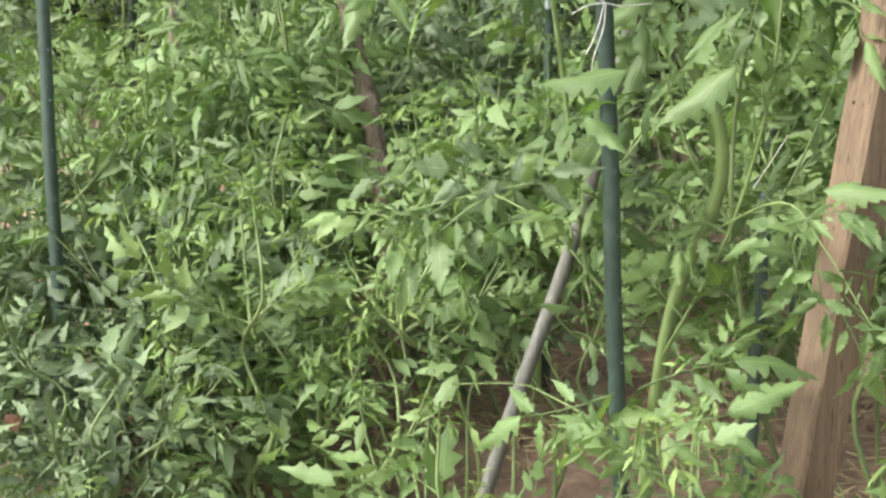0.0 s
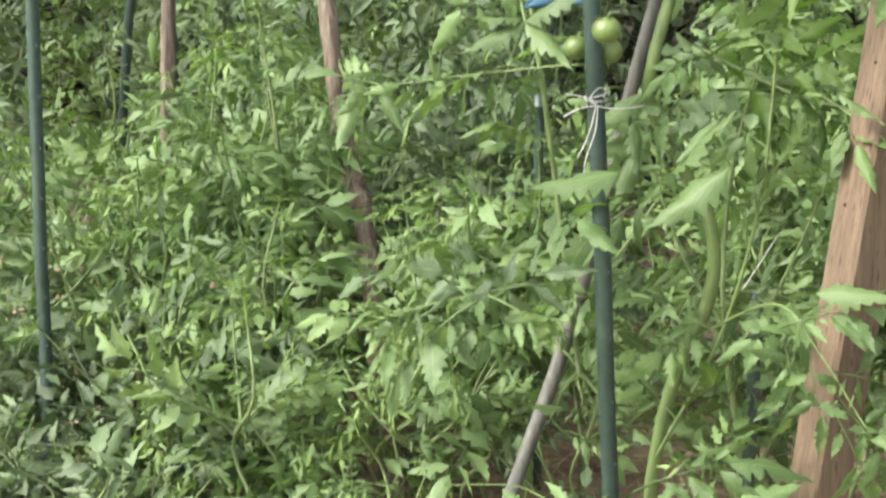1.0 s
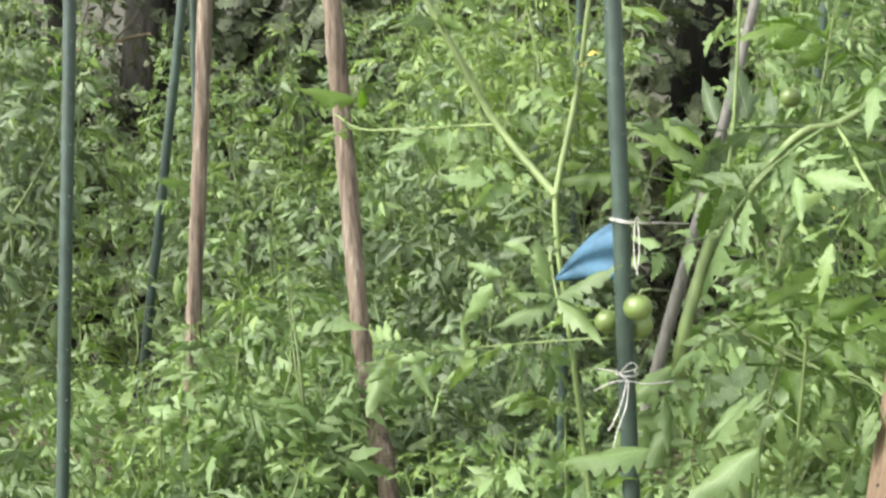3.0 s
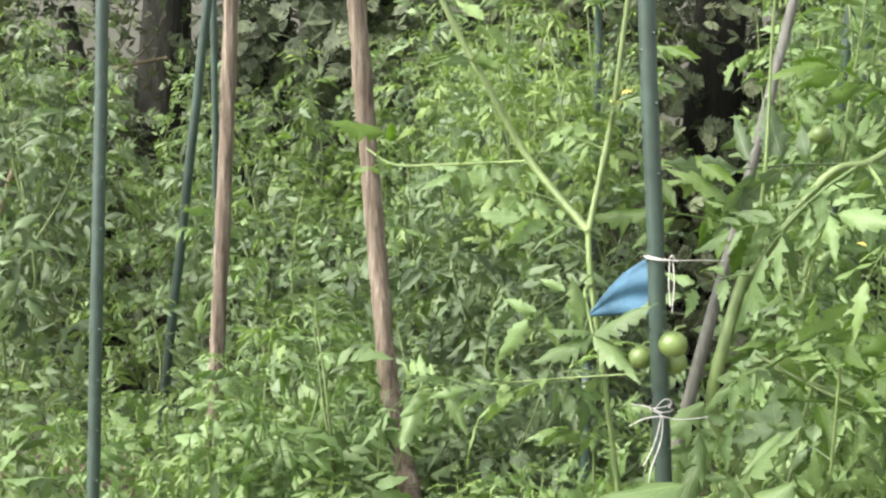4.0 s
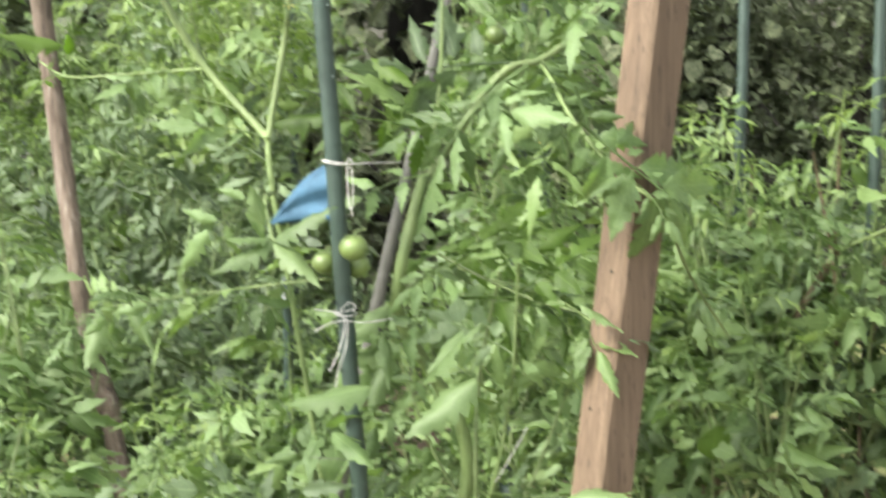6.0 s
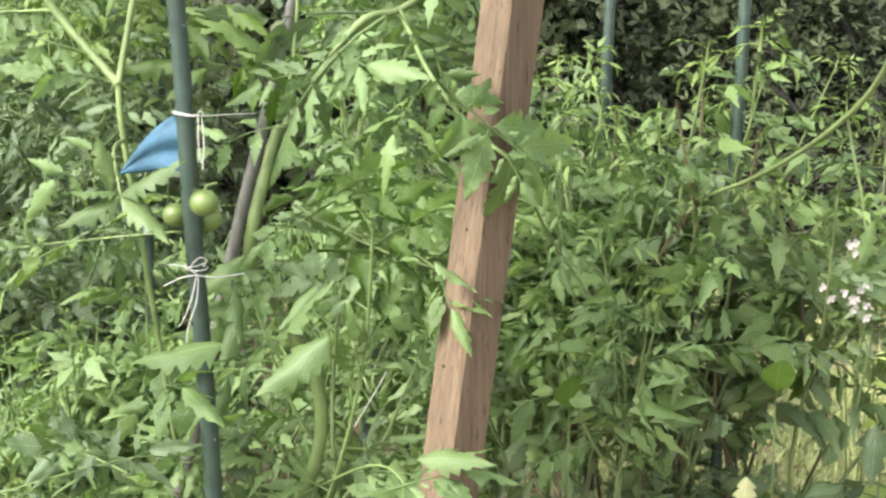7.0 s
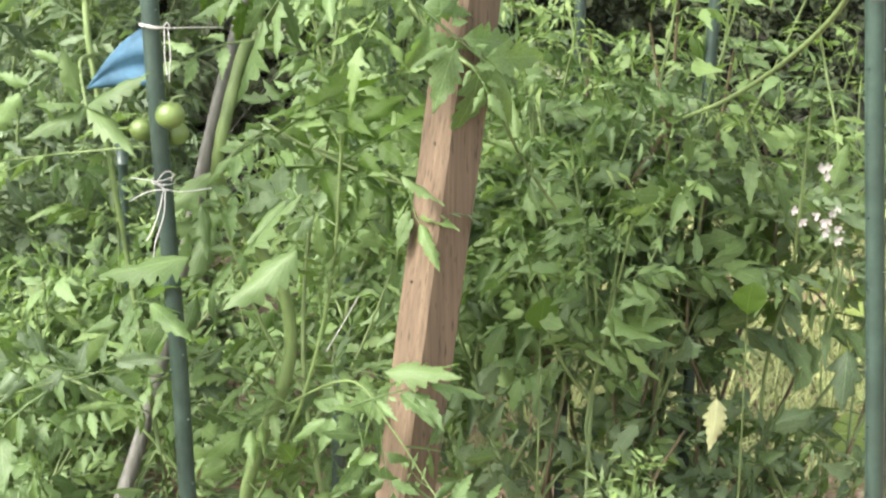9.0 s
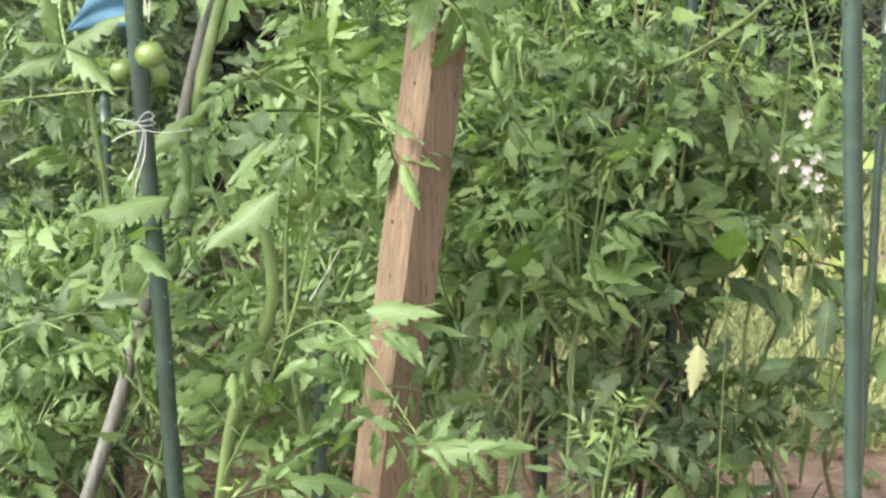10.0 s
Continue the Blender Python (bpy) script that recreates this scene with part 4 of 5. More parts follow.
# leaves seen against the light, their glow put into the leaf colour
BACKLIT_LEAVES = [
    ("c", 0.124, 1.960, 0.953, 0.207, 1.930, 1.022),
    ("c", 0.164, 1.940, 0.941, 0.216, 1.910, 0.989),
    ("c", 0.190, 1.920, 0.925, 0.268, 1.890, 0.905),
    ("c", 0.151, 1.950, 0.889, 0.217, 1.920, 0.876),
    ("c", 0.112, 2.000, 1.113, -0.005, 1.970, 1.138),
    ("c", 0.198, 1.900, 0.933, 0.269, 1.870, 0.982),
    ("l", -0.457, 2.600, 1.178, -0.524, 2.570, 1.184),
    ("l", -0.447, 2.600, 1.164, -0.438, 2.570, 1.194),
    ("c", 0.032, 2.000, 1.147, 0.086, 1.970, 1.107),
    ("l", 0.031, 2.000, 1.206, 0.074, 1.970, 1.182),
    ("c", 0.282, 2.050, 1.266, 0.197, 2.020, 1.315),
    ("c", 0.111, 2.000, 0.947, 0.192, 1.970, 0.989),
    ("c", 0.138, 1.950, 0.917, 0.257, 1.920, 0.918),
]


def build_main_plant():
    rng = random.Random(77)
    plant = thing("tomato_plant", (0.05, 1.93, 0), "large sprawling tomato plant with green fruit, tied to stake", "plant", "tomato plants")
    for n, (pts, thick, step, size) in enumerate(MAIN_STEM + MAIN_ARMS + MAIN_SHOOTS + LOW_SHOOTS):
        path = smooth_path(pts, 6)
        part("stem" if n == 0 else "branch", tube(Geo(), path, thick if n < 6 else (0.75 * thick[0], 0.75 * thick[1]), 8, 0.08, rng), M_STEM if n in (1, 4, 5) else M_PITH, plant)
        if step:
            leaf_out(plant, rng, path, step * 0.9, size * 1.02, "near", M_MID, (-0.2, 0.5), 0.05)
    for rows, material, grow in ((LEAVES_BY_STAKE, M_FRESH, 1.0), (LEAVES_BY_CLOTH, M_FRESH, 1.0), (LEAVES_LOW, M_FRESH, 1.0), (POST_LEAVES, M_FRESH, 1.0), (BACKLIT_LEAVES, M_BACKLIT, 1.25)):
        for kind, *p in rows:
            a, b = Vector(p[:3]), Vector(p[3:])
            hang_leaf(plant, rng, a, (b - a) + Vector((0, 0, 0.12 * (b - a).length)), grow * min(0.22, (b - a).length * (1.05 if kind == "l" else 1.2)), "single" if kind == "l" else "near", M_BROAD if kind == "l" and material is M_FRESH else material, 0.25)
    part("branch", tube(Geo(), smooth_path([(0.111, 1.98, 0.966), (0.165, 1.95, 0.942), (0.23, 1.92, 0.918), (0.281, 1.88, 0.912), (0.312, 1.83, 0.906)], 5), (0.0022, 0.0013), 6), M_STEM, plant)
    part("branch", tube(Geo(), smooth_path([(-0.090, 1.98, 1.047), (-0.094, 1.90, 1.05), (-0.080, 1.82, 1.017)], 5), (0.0026, 0.0018), 6), M_STEM, plant)
    fruit(plant, (0.010, 1.815, 1.010), 0.0165, 1)
    fruit(plant, (-0.026, 1.895, 0.976), 0.015, 2)
    fruit(plant, (0.012, 1.885, 0.974), 0.0155, 3)
    fruit(plant, (0.190, 2.10, 1.225), 0.014, 4)
    for k, p in enumerate(((-0.066, 2.0, 1.272), (-0.052, 2.0, 1.285), (0.27, 2.3, 1.06))):
        blossom(plant, p, 0.010, k)
    return plant


build_main_plant()

# a pale upright shoot beside the thin stake
tomato_plant(0.19, 2.08, 0.95, 301, material=M_FRESH, size=0.13, branches=2, step=0.09, spread=0.2, lean=(0.01, 0.0), bare=0.45)
# seedling with narrow leaflets in front of the drooping plants
tomato_plant(0.55, 1.80, 0.56, 302, "ferny", M_FRESH, 0.12, 0, 0.028, label="young tomato plant with narrow feathery leaflets", bare=0.55)
# low plants in the front of the bed
tomato_plant(-0.17, 1.66, 0.47, 303, material=M_FRESH, size=0.17, branches=4, step=0.05, spread=0.25)
tomato_plant(0.05, 1.62, 0.47, 304, material=M_FRESH, size=0.15, branches=3, step=0.06, spread=0.2)
tomato_plant(0.13, 1.72, 0.52, 307, material=M_MID, size=0.14, branches=3, step=0.06, spread=0.14)
tomato_plant(-0.50, 2.15, 0.54, 305, material=M_MID, size=0.14, branches=3, step=0.06, spread=0.14)
tomato_plant(-0.47, 2.40, 0.34, 308, material=M_MID, size=0.15, branches=4, step=0.05, spread=0.14)
for k, (x, y, h) in enumerate(((-0.22, 2.30, 0.50), (-0.08, 2.30, 0.52), (-0.15, 2.20, 0.49), (-0.29, 2.24, 0.48), (-0.02, 2.22, 0.50), (-0.24, 2.14, 0.50))):
    tomato_plant(x, y, h, 390 + k, "slim", M_FRESH, 0.115, 4, 0.05, spread=0.15, bare=0.74)
for k, (x, y, h) in enumerate(((-0.30, 2.62, 0.20), (-0.21, 2.76, 0.24), (-0.37, 2.74, 0.22))):
    tomato_plant(x, y, h, 3990 + k, "slim", M_BLUE_SHADE, 0.10, 3, 0.06, spread=0.10, tips=False)
for k, (x, y, h) in enumerate(((-1.07, 2.56, 0.12), (-1.13, 2.60, 0.14), (-1.42, 3.5, 0.3))):
    tomato_plant(x, y, h, 3980 + k, "slim", M_BLUE_SHADE, 0.11, 4, 0.045, spread=0.16, tips=False)
tomato_plant(-1.02, 2.45, 0.40, 399, "slim", M_MID, 0.13, 4, 0.05, spread=0.2, tips=False)
tomato_plant(0.38, 1.70, 0.44, 306, material=M_FRESH, size=0.14, branches=2, step=0.07, spread=0.14)
for k, (x, y, h) in enumerate(((-0.33, 2.08, 0.40),)):
    tomato_plant(x, y, h, 380 + k, "slim", M_FRESH, 0.11, 3, 0.05, spread=0.12, bare=0.3)
# small dull plants, leaf colour darkened for deep shade, covering soil between taller ones
for k, (x, y, h) in enumerate(((-0.55, 2.76, 0.36), (-0.76, 2.86, 0.38), (-0.92, 2.60, 0.32), (-1.06, 2.36, 0.24), (-0.86, 2.30, 0.24), (-0.60, 2.56, 0.30), (-0.68, 2.22, 0.20), (-0.98, 2.9, 0.36), (-1.2, 2.6, 0.36))):
    tomato_plant(x, y, h, 340 + k, material=M_BLUE_SHADE, size=0.13, branches=3, step=0.05, spread=0.18)
for k, (x, y, h) in enumerate(((-0.97, 2.36, 0.34), (-0.88, 2.14, 0.30), (-0.78, 2.02, 0.27), (-1.05, 2.5, 0.40), (-0.98, 2.2, 0.26), (-0.88, 1.98, 0.2), (-0.72, 1.95, 0.2), (-1.08, 2.28, 0.3))):
    tomato_plant(x, y, h, 370 + k, material=M_BLUE_SHADE, size=0.12, branches=4, step=0.045, spread=0.16, tips=False)
# loose tops that fill the space between the wooden stake and the tied one
for k, (x, y, h) in enumerate(((-0.20, 2.28, 0.70), (-0.10, 2.36, 0.74), (-0.30, 2.34, 0.66))):
    tomato_plant(x, y, h, 310 + k, material=M_FRESH if k < 2 else M_MID, size=0.14, branches=5, step=0.042, spread=0.17, bare=0.66)
# young shoots round the foot of the wooden stake, the soil showing between them
for k, (x, y, h, m) in enumerate(((-0.42, 2.24, 0.38, M_FRESH), (-0.53, 2.22, 0.36, M_FRESH), (-0.62, 2.30, 0.40, M_MID))):
    tomato_plant(x, y, h, 320 + k, material=m, size=0.125, branches=3, step=0.045, spread=0.12)
# leaf colour darkened for the deep shade behind the wooden stake
for k, (x, y, h) in enumerate(((-0.45, 3.05, 0.55), (-0.30, 2.95, 0.5), (-0.20, 2.72, 0.45), (-0.05, 2.85, 0.45), (-0.55, 3.25, 0.75), (-0.16, 3.3, 0.55))):
    tomato_plant(x, y, h, 330 + k, "slim", M_BLUE_SHADE, 0.13, 4, 0.05, spread=0.2, bare=0.25, tips=False)

# bright clumps that hide the lower halves of the wooden stakes
for k, (x, y, h, m) in enumerate(((-0.59, 2.68, 0.86, M_FRESH), (-0.68, 2.72, 0.80, M_FRESH), (-0.82, 2.86, 0.64, M_MID), (-0.76, 2.60, 0.60, M_FRESH), (-0.53, 2.5, 0.60, M_MID))):
    tomato_plant(x, y, h, 350 + k, "slim", m, 0.14, 5, 0.05, spread=0.18, bare=0.2, label="bright young tomato plant before the wooden stakes")
# pale tall tops behind the forked branch
for k, (x, y, h) in enumerate(((-0.26, 3.4, 1.36), (-0.18, 3.5, 1.40), (-0.36, 3.6, 1.36))):
    tomato_plant(x, y, h, 360 + k, "slim", M_TIP, 0.10, 6, 0.05, spread=0.18, bare=0.64, label="pale yellow-green top of a tall tomato plant")

# ---- the rows to the left: low bushes in front, taller ones behind ----
for k, (x, y, h) in enumerate(((-1.10, 2.52, 0.52), (-0.74, 2.30, 0.48), (-0.80, 2.62, 0.62), (-1.0, 2.76, 0.62), (-0.66, 2.42, 0.52), (-0.62, 3.05, 0.70), (-0.95, 3.05, 0.60), (-1.25, 2.85, 0.66), (-0.70, 2.08, 0.30))):
    tomato_plant(x, y, h, 400 + k, material=(M_BLUE_SHADE, M_BLUE_SHADE, M_MID, M_MID, M_BLUE_SHADE, M_MID, M_MID, M_MID, M_BLUE_SHADE)[k], size=0.18, branches=5, step=(0.066, 0.066, 0.056, 0.056, 0.066, 0.05, 0.05, 0.05, 0.08)[k], spread=0.28)
# some back-row plants take the darker leaf colour in place of shade
for k, (x, y, h) in enumerate(((-1.52, 3.55, 1.30), (-1.15, 3.50, 0.70), (-0.80, 3.55, 1.0), (-0.45, 3.60, 1.05), (-0.38, 3.42, 1.18), (0.08, 3.25, 0.62), (-0.28, 3.30, 0.72), (-0.36, 3.95, 1.40))):
    tomato_plant(x, y, h, 450 + k, "slim", material=(M_BLUE_SHADE, M_DULL, M_MID, M_BLUE_SHADE, M_BLUE_SHADE, M_MID, M_BLUE_SHADE, M_DULL)[k], size=0.15, branches=6, step=0.048, spread=0.38)
for k, (x, y, h) in enumerate(((-2.1, 4.6, 1.50), (-1.80, 4.5, 1.30), (-1.30, 4.5, 1.20), (-0.85, 4.5, 1.25), (-0.35, 4.6, 1.38), (-0.50, 4.7, 1.52), (-1.9, 5.3, 1.40), (-1.0, 5.4, 1.15), (-0.5, 5.3, 1.4), (-0.75, 5.4, 1.4), (-1.08, 4.1, 0.95), (-0.64, 4.15, 1.05), (-1.5, 5.0, 1.0), (-0.3, 4.2, 1.1))):
    tomato_plant(x, y, h, 480 + k, material=(M_MID, M_BLUE_SHADE, M_DULL)[k % 3], size=0.155, branches=6, step=0.052, spread=0.4, joined=True, label="tall tomato plant in the back row")
for k, (x, y, h) in enumerate(((-0.50, 4.3, 1.30), (-0.64, 4.5, 1.22), (-1.00, 4.4, 1.22))):
    tomato_plant(x, y, h, 500 + k, material=(M_TIP, M_MID)[k % 2], size=0.13, branches=6, step=0.06, spread=0.3, joined=True, bare=0.5, label="leafy top of a tomato plant against the dark trees")
# ---- middle: taller, looser plants behind the large one ----
for k, (x, y, h) in enumerate(((0.27, 2.75, 1.52), (0.30, 3.10, 1.58), (0.30, 2.55, 0.85), (0.42, 2.45, 1.0), (0.34, 3.55, 1.5), (0.25, 3.5, 0.7), (0.13, 2.75, 0.6))):
    tomato_plant(x, y, h, 520 + k, "slim", material=M_MID if k % 2 else M_FRESH, size=0.145, branches=5, step=0.044, spread=0.17)
# the dark leaf colour here stands for shade in the gap between stakes
for k, (x, y, h) in enumerate(((-0.32, 3.05, 0.84), (-0.14, 3.12, 0.80))):
    tomato_plant(x, y, h, 540 + k, material=M_BLUE_SHADE, size=0.14, branches=4, step=0.06, spread=0.24, bare=0.45, tips=False)
for k, (x, y, h) in enumerate(((-0.26, 3.36, 0.40), (-0.06, 3.45, 0.38), (-0.44, 3.2, 0.42))):
    tomato_plant(x, y, h, 545 + k, "slim", M_MID, 0.13, 4, 0.045, spread=0.2)
# ---- right: dense plants with limp, dull leaves ----
for k, (x, y, h, bare, few) in enumerate(((0.655, 2.30, 1.04, 0.36, 0.072), (0.71, 2.36, 1.06, 0.42, 0.075), (0.78, 2.30, 1.0, 0.54, 0.07), (0.84, 2.44, 0.96, 0.60, 0.07), (0.92, 2.40, 0.86, 0.66, 0.085), (0.60, 2.44, 1.0, 0.58, 0.075))):
    tomato_plant(x, y, h, 560 + k, "limp", (M_DULL, M_DULL, M_DULL, M_MID, M_DULL, M_FRESH)[k], 0.16, 5, few, spread=0.19, label="dense tomato plant with limp dull green leaves", bare=bare, tips=False)
for k, (x, y, h, bare) in enumerate(((0.50, 2.40, 0.98, 0.46), (0.55, 2.32, 1.0, 0.56), (0.47, 2.52, 0.86, 0.42), (0.45, 2.42, 0.82, 0.45), (0.53, 2.17, 0.86, 0.60), (0.60, 2.19, 0.80, 0.62))):
    tomato_plant(x, y, h, 556 + k, "slim", M_FRESH, 0.13, 5, 0.058, spread=0.16, label="light green tomato plant behind the leaning post", bare=bare)
for k, (x, y, h) in enumerate(((0.70, 2.32, 1.09), (0.56, 2.46, 1.06), (0.90, 2.28, 1.02), (0.79, 2.36, 1.11), (0.98, 2.36, 0.98))):
    tomato_plant(x, y, h, 570 + k, "fresh", M_MID, 0.125, 4, 0.066, spread=0.2, bare=0.66, label="thin leafy top of a staked tomato plant")
for k, (x, y, h) in enumerate(((0.68, 2.24, 0.56), (0.75, 2.30, 0.58), (0.64, 2.28, 0.60), (0.72, 2.20, 0.46), (0.79, 2.34, 0.5))):
    tomato_plant(x, y, h, 585 + k, "limp", M_DULL, 0.13, 4, 0.055, spread=0.11, label="low drooping tomato plant with dull leaves", bare=0.3, tips=False)
for k, (x, y, h) in enumerate(((0.49, 2.20, 0.58), (0.55, 2.24, 0.52))):
    tomato_plant(x, y, h, 595 + k, "limp", M_BLUE_SHADE, 0.12, 3, 0.07, spread=0.10, label="drooping tomato plant beside the leaning post", bare=0.72, tips=False)
tomato_plant(1.02, 2.30, 0.62, 578, "limp", M_DULL, 0.13, 4, 0.07, spread=0.14, label="small drooping plant beside the dry grass", bare=0.4)
tomato_plant(0.46, 2.6, 1.06, 574, "slim", M_MID, 0.14, 4, 0.06, spread=0.16, bare=0.5)
for k, (x, y, h) in enumerate(((0.80, 2.2, 0.22), (0.74, 2.26, 0.28))):
    tomato_plant(x, y, h, 590 + k, "slim", M_DULL, 0.11, 3, 0.05, spread=0.12, label="small dull green plant at the foot of the row")


def build_right_branch():
    rng = random.Random(91)
    plant = thing("tomato_plant", (0.60, 2.40, 0), "staked tomato plant with a long bare slanting branch", "plant", "tomato plants")
    part("branch", tube(Geo(), smooth_path([(0.69, 2.28, 0.90), (0.73, 2.15, 0.96), (0.755, 2.0, 1.037), (0.767, 1.85, 1.127), (0.762, 1.75, 1.218), (0.758, 1.71, 1.27)], 6), (0.0028, 0.0040), 8), M_STEM, plant)
    part("stem", tube(Geo(), smooth_path([(0.60, 2.40, -0.03), (0.573, 2.42, 0.20), (0.552, 2.40, 0.316), (0.540, 2.38, 0.394), (0.56, 2.36, 0.6), (0.69, 2.28, 0.90)], 5), (0.007, 0.006), 8), M_WOODY, plant)


build_right_branch()


# ---- odd leaves: round weeds, withered leaves, broad pale leaves ----
def weed(x, y, leaves, label, material, seed):
    rng = random.Random(seed)
    plant = thing("weed", (x, y, ground_z(x, y)), label, "weed")
    for px, py, pz, size, way in leaves:
        base = (x, y, ground_z(x, y) - 0.01)
        part("stem", tube(Geo(), smooth_path([base, ((x + px) / 2, (y + py) / 2, pz * 0.6), (px, py, pz)], 5), (0.0022, 0.0013), 5), M_STEM, plant)
        hang_leaf(plant, rng, (px, py, pz), way, size, "round", material, 0.15)


weed(0.80, 2.15, [(0.768, 2.10, 0.672, 0.050, (-0.15, -0.25, 1))], "round-leaved weed, deep green, thin stalk", M_BACKLIT, 1)
weed(0.50, 2.14, [(0.482, 2.10, 0.652, 0.050, (-0.05, -0.2, 1))], "round-leaved weed beside the leaning post", M_BACKLIT, 2)
weed(1.20, 2.9, [(1.159, 2.9, 0.436, 0.08, (-0.2, -0.5, 0.6)), (1.207, 2.88, 0.401, 0.09, (0.4, -0.5, 0.5)), (1.25, 2.9, 0.60, 0.08, (0.3, -0.4, 0.7)), (1.145, 2.75, 0.206, 0.09, (0.7, -0.6, 0.4)), (1.22, 2.86, 0.32, 0.07, (-0.4, -0.6, 0.5))], "broad pale green leaves in the dry grass", M_PALE, 3)


def loose_leaf(place, way, size, material, label, style="single"):
    rng = random.Random(int(abs(place[0]) * 1000))
    ob = new("withered_leaf", rng.choice(leaf_meshes(style, material)))
    ob.matrix_basis = facing(place, way, 0.15, size)
    tagged(ob, label, "leaf")


loose_leaf((0.722, 2.06, 0.565), (-0.05, -0.3, -1), 0.075, M_FADED, "single pale yellowed leaf on a drooping plant")
loose_leaf((-0.375, 2.62, 0.345), (0.7, -0.3, -0.35), 0.05, M_DRY, "withered red-brown leaf by the wooden stake", "round")
loose_leaf((-0.93, 2.32, 0.19), (0.8, -0.4, -0.6), 0.032, M_DRY, "withered reddish leaf low among dull leaves", "round")
loose_leaf((-0.72, 2.25, 0.18), (-0.7, -0.5, -0.2), 0.05, M_DRY, "withered red-brown leaf on the soil", "round")
loose_leaf((-0.875, 2.08, 0.245), (0.9, -0.3, -0.6), 0.030, M_DRY, "withered reddish leaf among dark leaves", "round")


def white_flowers(x, y, spots, seed):
    rng = random.Random(seed)
    plant = thing("flowering_plant", (x, y, ground_z(x, y)), "thin weed with clusters of small white flowers", "flower", "white flowers")
    for px, py, pz in spots:
        part("stem", tube(Geo(), smooth_path([(x, y, max(ground_z(x, y) - 0.01, pz - 0.22)), ((x + px) / 2 + 0.02, (y + py) / 2, pz - 0.08), (px, py, pz)], 5), (0.0016, 0.0008), 5), M_STEM, plant)
        for _ in range(4):
            c = np.array((px, py, pz)) + np.array([rng.gauss(0, 0.009) for _ in range(3)])
            g = Geo()
            for k in range(5):
                w = k * 1.257 + rng.random()
                o = np.array((math.cos(w), -0.3, math.sin(w))) * 0.0080 * rng.uniform(0.6, 1.2)
                s = np.array((-math.sin(w), 0, math.cos(w))) * 0.0030
                g.add([c, c + o * 0.6 + s, c + o * 0.6 - s, c + o], [(0, 1, 3), (0, 3, 2)])
            part("flower", g, M_WHITE, plant)


white_flowers(0.93, 2.24, [(0.885, 2.18, 0.855), (0.868, 2.16, 0.80), (0.90, 2.16, 0.79), (0.895, 2.17, 0.765)], 1)
white_flowers(0.92, 2.45, [(0.88, 2.40, 0.197), (0.90, 2.38, 0.17), (0.966, 2.45, 0.161), (1.0, 2.5, 0.22), (0.93, 2.42, 0.23)], 2)


# ---- behind the garden: trees whose shade darkens the back ----
def fan(g, rng, p, e, reach, count, floor, fingers, size):
    """Sprays of narrow blades round a limb from p to e."""
    r = np.random.RandomState(rng.randrange(1 << 30))
    c = p + (e - p) * (r.rand(count, 1) ** 0.6) + r.normal(0, 0.16, (count, 3)) * (0.5 + reach * 0.5)
    c = c[c[:, 2] > floor]
    n = len(c)
    d = r.normal(0, 1, (n, 3)) * (1, 1, 0.7)
    d /= np.linalg.norm(d, axis=1, keepdims=True)
    side = np.cross(d, r.normal(0, 1, (n, 3)))
    side /= np.linalg.norm(side, axis=1, keepdims=True) + 1e-9
    long = r.uniform(*size, (n, 1))
    v = []
    if len(fingers) > 2:  # feathery spray: short blades in pairs along a midrib
        curve = r.normal(0, 0.25, (n, 1))
        up = np.cross(d, side)
        for s in (0.15, 0.35, 0.55, 0.75):
            at = c + d * long * s + up * curve * long * s * s
            for sign in (1, -1):
                o = (d * 0.75 + side * sign) * long * (0.5 - 0.36 * s)
                q = (side * sign * -0.6 + d) * long * 0.10
                v.append(np.stack([at, at + o * 0.5 + q, at + o, at + o * 0.5 - q], 1))
        tip = c + d * long * 1.05 + up * curve * long
        v.append(np.stack([c, c + d * long * 0.6 + side * long * 0.05, tip, c + d * long * 0.6 - side * long * 0.05], 1))
    else:
        for b in fingers:
            o = d * math.cos(b) + side * math.sin(b)
            q = (side * math.cos(b) - d * math.sin(b)) * long * 0.17
            v.append(np.stack([c, c + o * long * 0.55 + q, c + o * long, c + o * long * 0.55 - q], 1))
    v = np.concatenate(v).reshape(-1, 3)
    g.add(v.tolist(), np.arange(len(v)).reshape(-1, 4).tolist(), [(0, 0.3), (0.5, 0.8), (1, 0.3), (0.5, -0.8)] * (len(v) // 4))


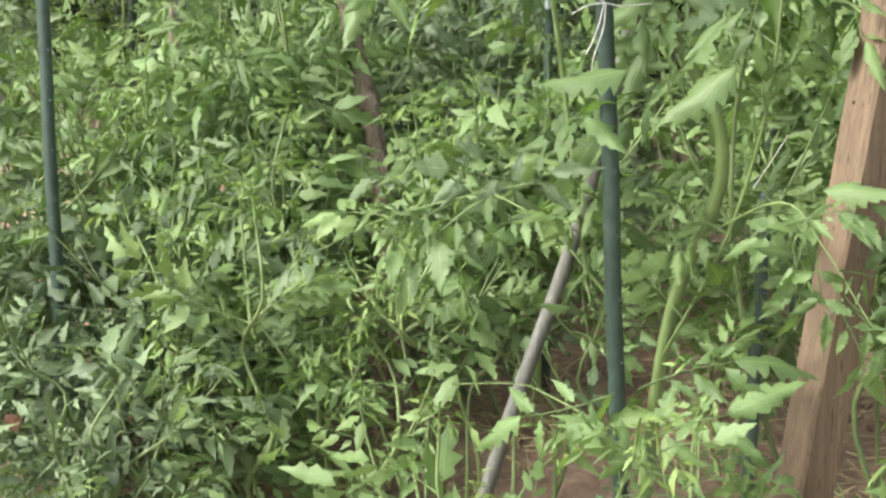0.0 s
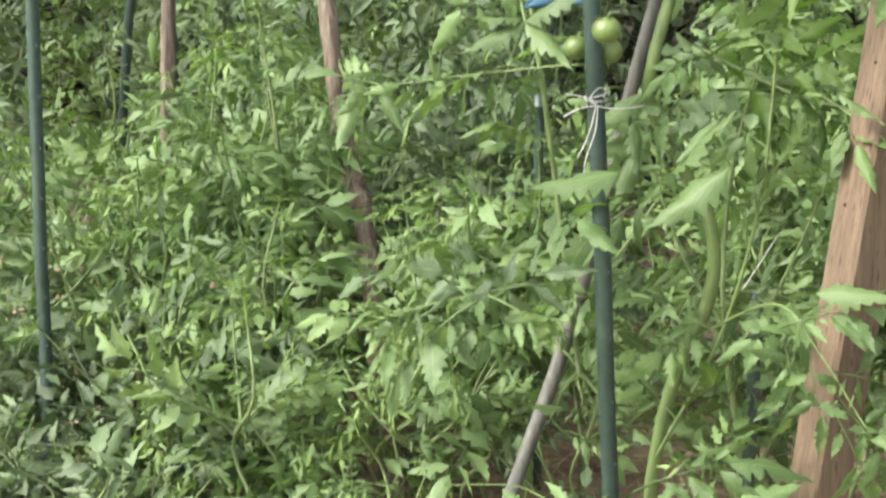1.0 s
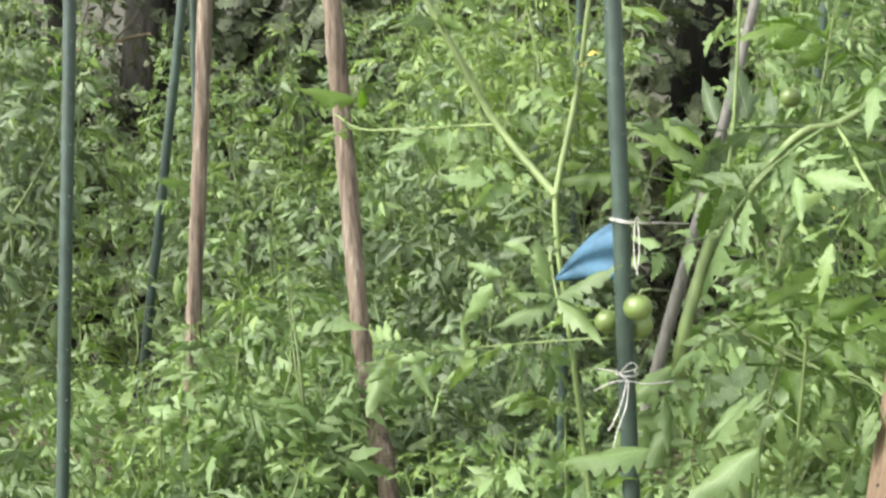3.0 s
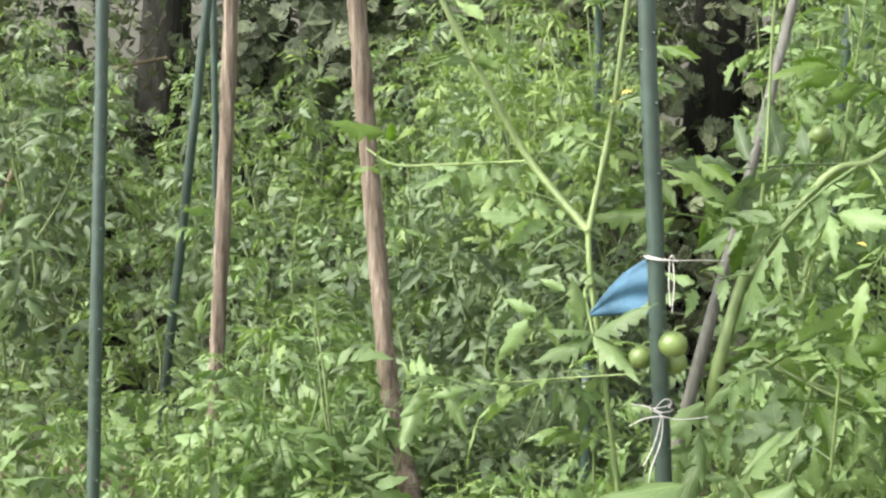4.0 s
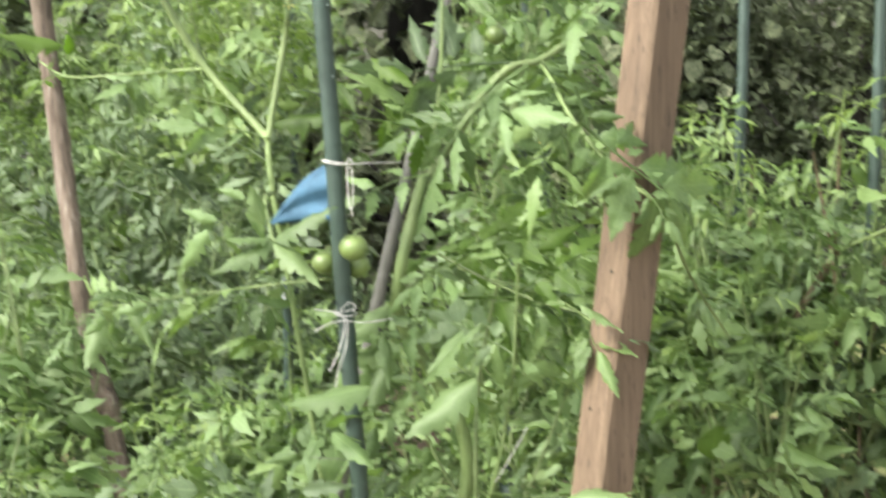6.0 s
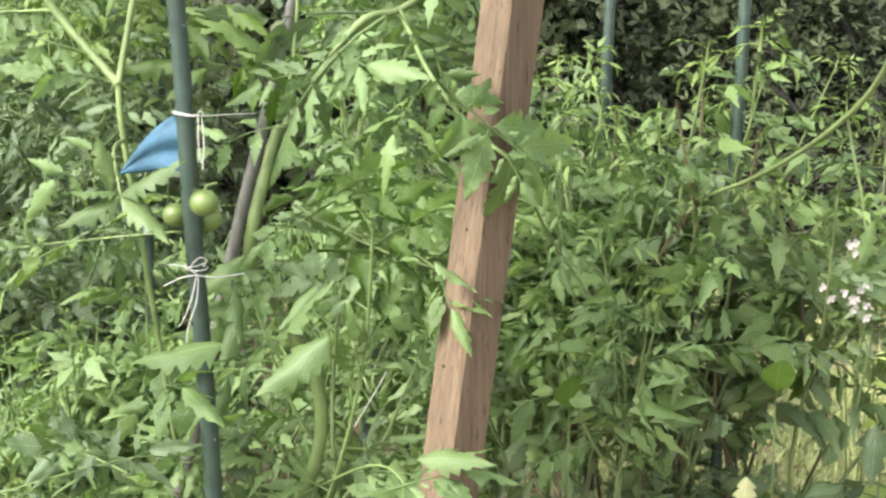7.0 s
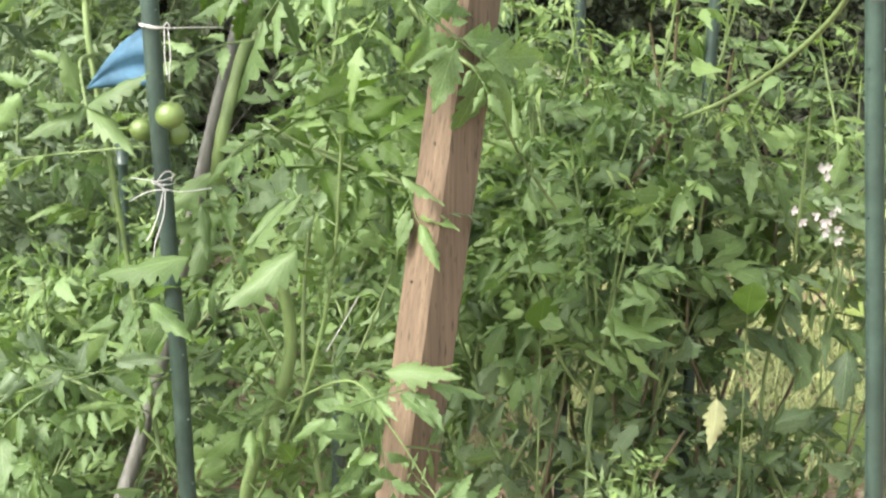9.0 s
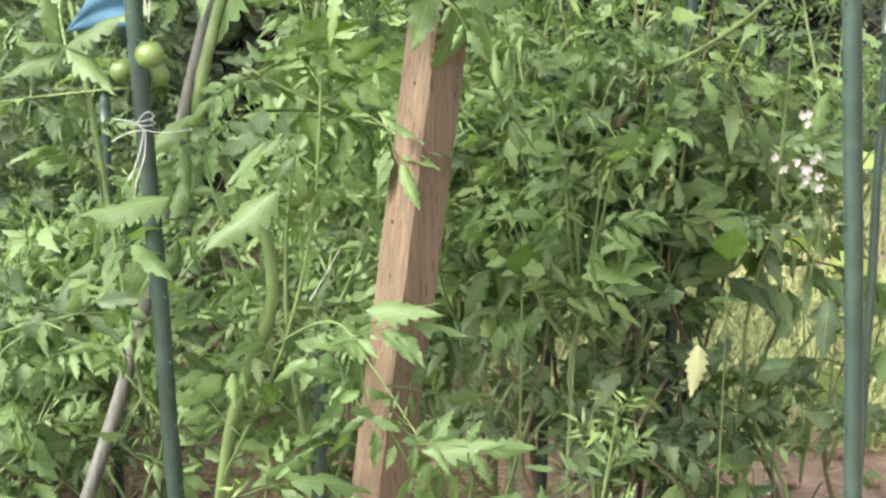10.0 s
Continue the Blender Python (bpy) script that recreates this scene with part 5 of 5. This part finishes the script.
def tree(x, y, high, wide, seed, material, sprays, label, lean=(0.0, 0.0), low=0.5, kind="cedar", fine=(0.06, 0.12)):
    """Tapered trunk, limbs, and a crown of many small sprays with an uneven outline."""
    rng = random.Random(seed)
    z0 = ground_z(x, y)
    t = thing("tree", (x, y, z0), label, "tree", "trees behind the garden")
    top = np.array((x + lean[0], y + lean[1], high * 0.9))
    trunk = smooth_path([(x, y, z0 - 0.1), (x + 0.4 * lean[0] + rng.uniform(-0.1, 0.1), y + 0.4 * lean[1], high * 0.35), tuple(top)], 6)
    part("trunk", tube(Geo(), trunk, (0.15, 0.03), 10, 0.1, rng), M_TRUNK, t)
    g = Geo()
    limbs = 26
    for k in range(limbs):
        s = low / high + (1 - low / high) * k / limbs
        p = np.array(trunk[int(s * (len(trunk) - 1))])
        p[2] = z0 + high * 0.9 * s
        w = k * 2.4 + rng.uniform(-0.5, 0.5)
        reach = wide * (1.05 - 0.75 * s) * rng.uniform(0.6, 1.15)
        e = p + np.array((math.cos(w) * reach, math.sin(w) * reach, reach * rng.uniform(-0.25, 0.25)))
        if k % (5 if high < 2.5 else 2) == 0:
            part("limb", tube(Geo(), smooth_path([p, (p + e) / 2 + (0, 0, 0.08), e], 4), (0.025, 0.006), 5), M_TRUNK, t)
        fan(g, rng, p, e, reach, sprays // limbs, z0 + 0.1, (-1.0, -0.5, 0.0, 0.5, 1.0) if kind == "cedar" else (-0.5, 0.5), fine)
    tagged(part("crown", g, material, t), kind="stuff")
    return t


for k, (x, y, h, w) in enumerate(((-3.3, 6.8, 4.5, 1.7), (-0.9, 6.4, 4.8, 1.5), (0.55, 7.4, 5.0, 1.35), (2.6, 7.0, 4.8, 1.6), (4.4, 7.2, 4.6, 1.7))):
    tree(x, y, h, w, 700 + k, M_CEDAR, 900 if abs(x) > 3 else 2400, "grey-green cedar tree at the edge of the garden", (0.1, 0), (0.35, 0.6, 0.55, 0.7, 0.4)[k], fine=(0.06, 0.12))
# crowns out of view overhead, made dense to cast shade on the back
tree(-2.08, 6.3, 5.0, 2.2, 720, M_WOODS, 12000, "dark leafy tree, bare lower trunk", (0.2, 0), 1.9, "leafy", (0.03, 0.06))
tree(0.10, 6.5, 5.2, 2.2, 721, M_WOODS, 12000, "dark tree with a leaning trunk behind the garden", (0.5, 0.4), 1.9, "leafy", (0.03, 0.06))
tree(1.25, 7.2, 5.0, 2.3, 722, M_WOODS, 12000, "dark leafy tree added to shade the dead brush", (0.2, 0.2), 1.9, "leafy", (0.03, 0.06))


for k, (x, y, h) in enumerate(((-2.85, 6.1, 2.0), (-1.5, 6.1, 1.7), (-1.15, 6.2, 1.9), (-0.72, 5.9, 1.8), (-0.3, 6.1, 2.0), (0.75, 6.1, 1.8), (0.50, 6.6, 1.6), (1.5, 7.3, 1.6), (3.2, 6.6, 1.5))):
    tree(x, y, h, 0.75, 740 + k, M_CEDAR, 1000 if x > 3 else 2400, "bushy grey-green young cedar behind the garden", (0.05, 0), 0.15, fine=(0.05, 0.11))


# added shrubs that stand in for the darkness over the far ground
for k, (x, y) in enumerate([(1.05, 6.3), (1.45, 6.5), (1.85, 6.4), (2.3, 6.6), (-2.35, 6.2), (-1.75, 6.5)]):
    tree(x, y, 1.5, 0.7, 760 + k, M_WOODS, 4000, "dark shrub added to fill the shade under the trees", (0, 0), 0.1, "leafy", (0.03, 0.06))


def build_woods():
    """The wood farther off, as one mass of leaves with gaps."""
    rng = random.Random(41)
    g = Geo()
    for k in range(90):
        p = np.array((rng.uniform(-9, 10), rng.uniform(8.4, 12.0), rng.uniform(0.0, 0.6)))
        fan(g, rng, p, p + (rng.uniform(-0.6, 0.6), rng.uniform(-0.5, 0.5), rng.uniform(3.5, 6.5)), 6.0, 700, -0.2, (-0.5, 0.5), (0.06, 0.11))
    tagged(part("far_woods", g, M_WOODS, None), "dark thicket of trees behind the garden", "woods", kind="stuff")


build_woods()


def build_fallen_branch():
    """A dead reddish branch lying among the brush."""
    rng = random.Random(8)
    t = thing("fallen_branch", (-2.55, 5.7, 0.0), "dead brown branch caught in the dark brush", "branch")
    main = smooth_path([(-2.3, 5.75, 1.02), (-2.15, 5.7, 1.08), (-2.0, 5.72, 1.13), (-1.82, 5.8, 1.17)], 6)
    part("limb", tube(Geo(), main, (0.013, 0.006), 7, 0.1, rng), M_WOODY, t)
    for k in (6, 10, 14):
        p = main[k]
        part("twig", tube(Geo(), smooth_path([p, p + (0.1, 0.02, 0.12), p + (0.16, 0.0, 0.3)], 4), (0.005, 0.002), 5), M_TWIG, t)
    part("limb", tube(Geo(), smooth_path([(-2.55, 5.7, -0.25), (-2.5, 5.72, 0.4), (-2.3, 5.75, 1.02)], 5), (0.02, 0.013), 7, 0.1, rng), M_WOODY, t)


build_fallen_branch()
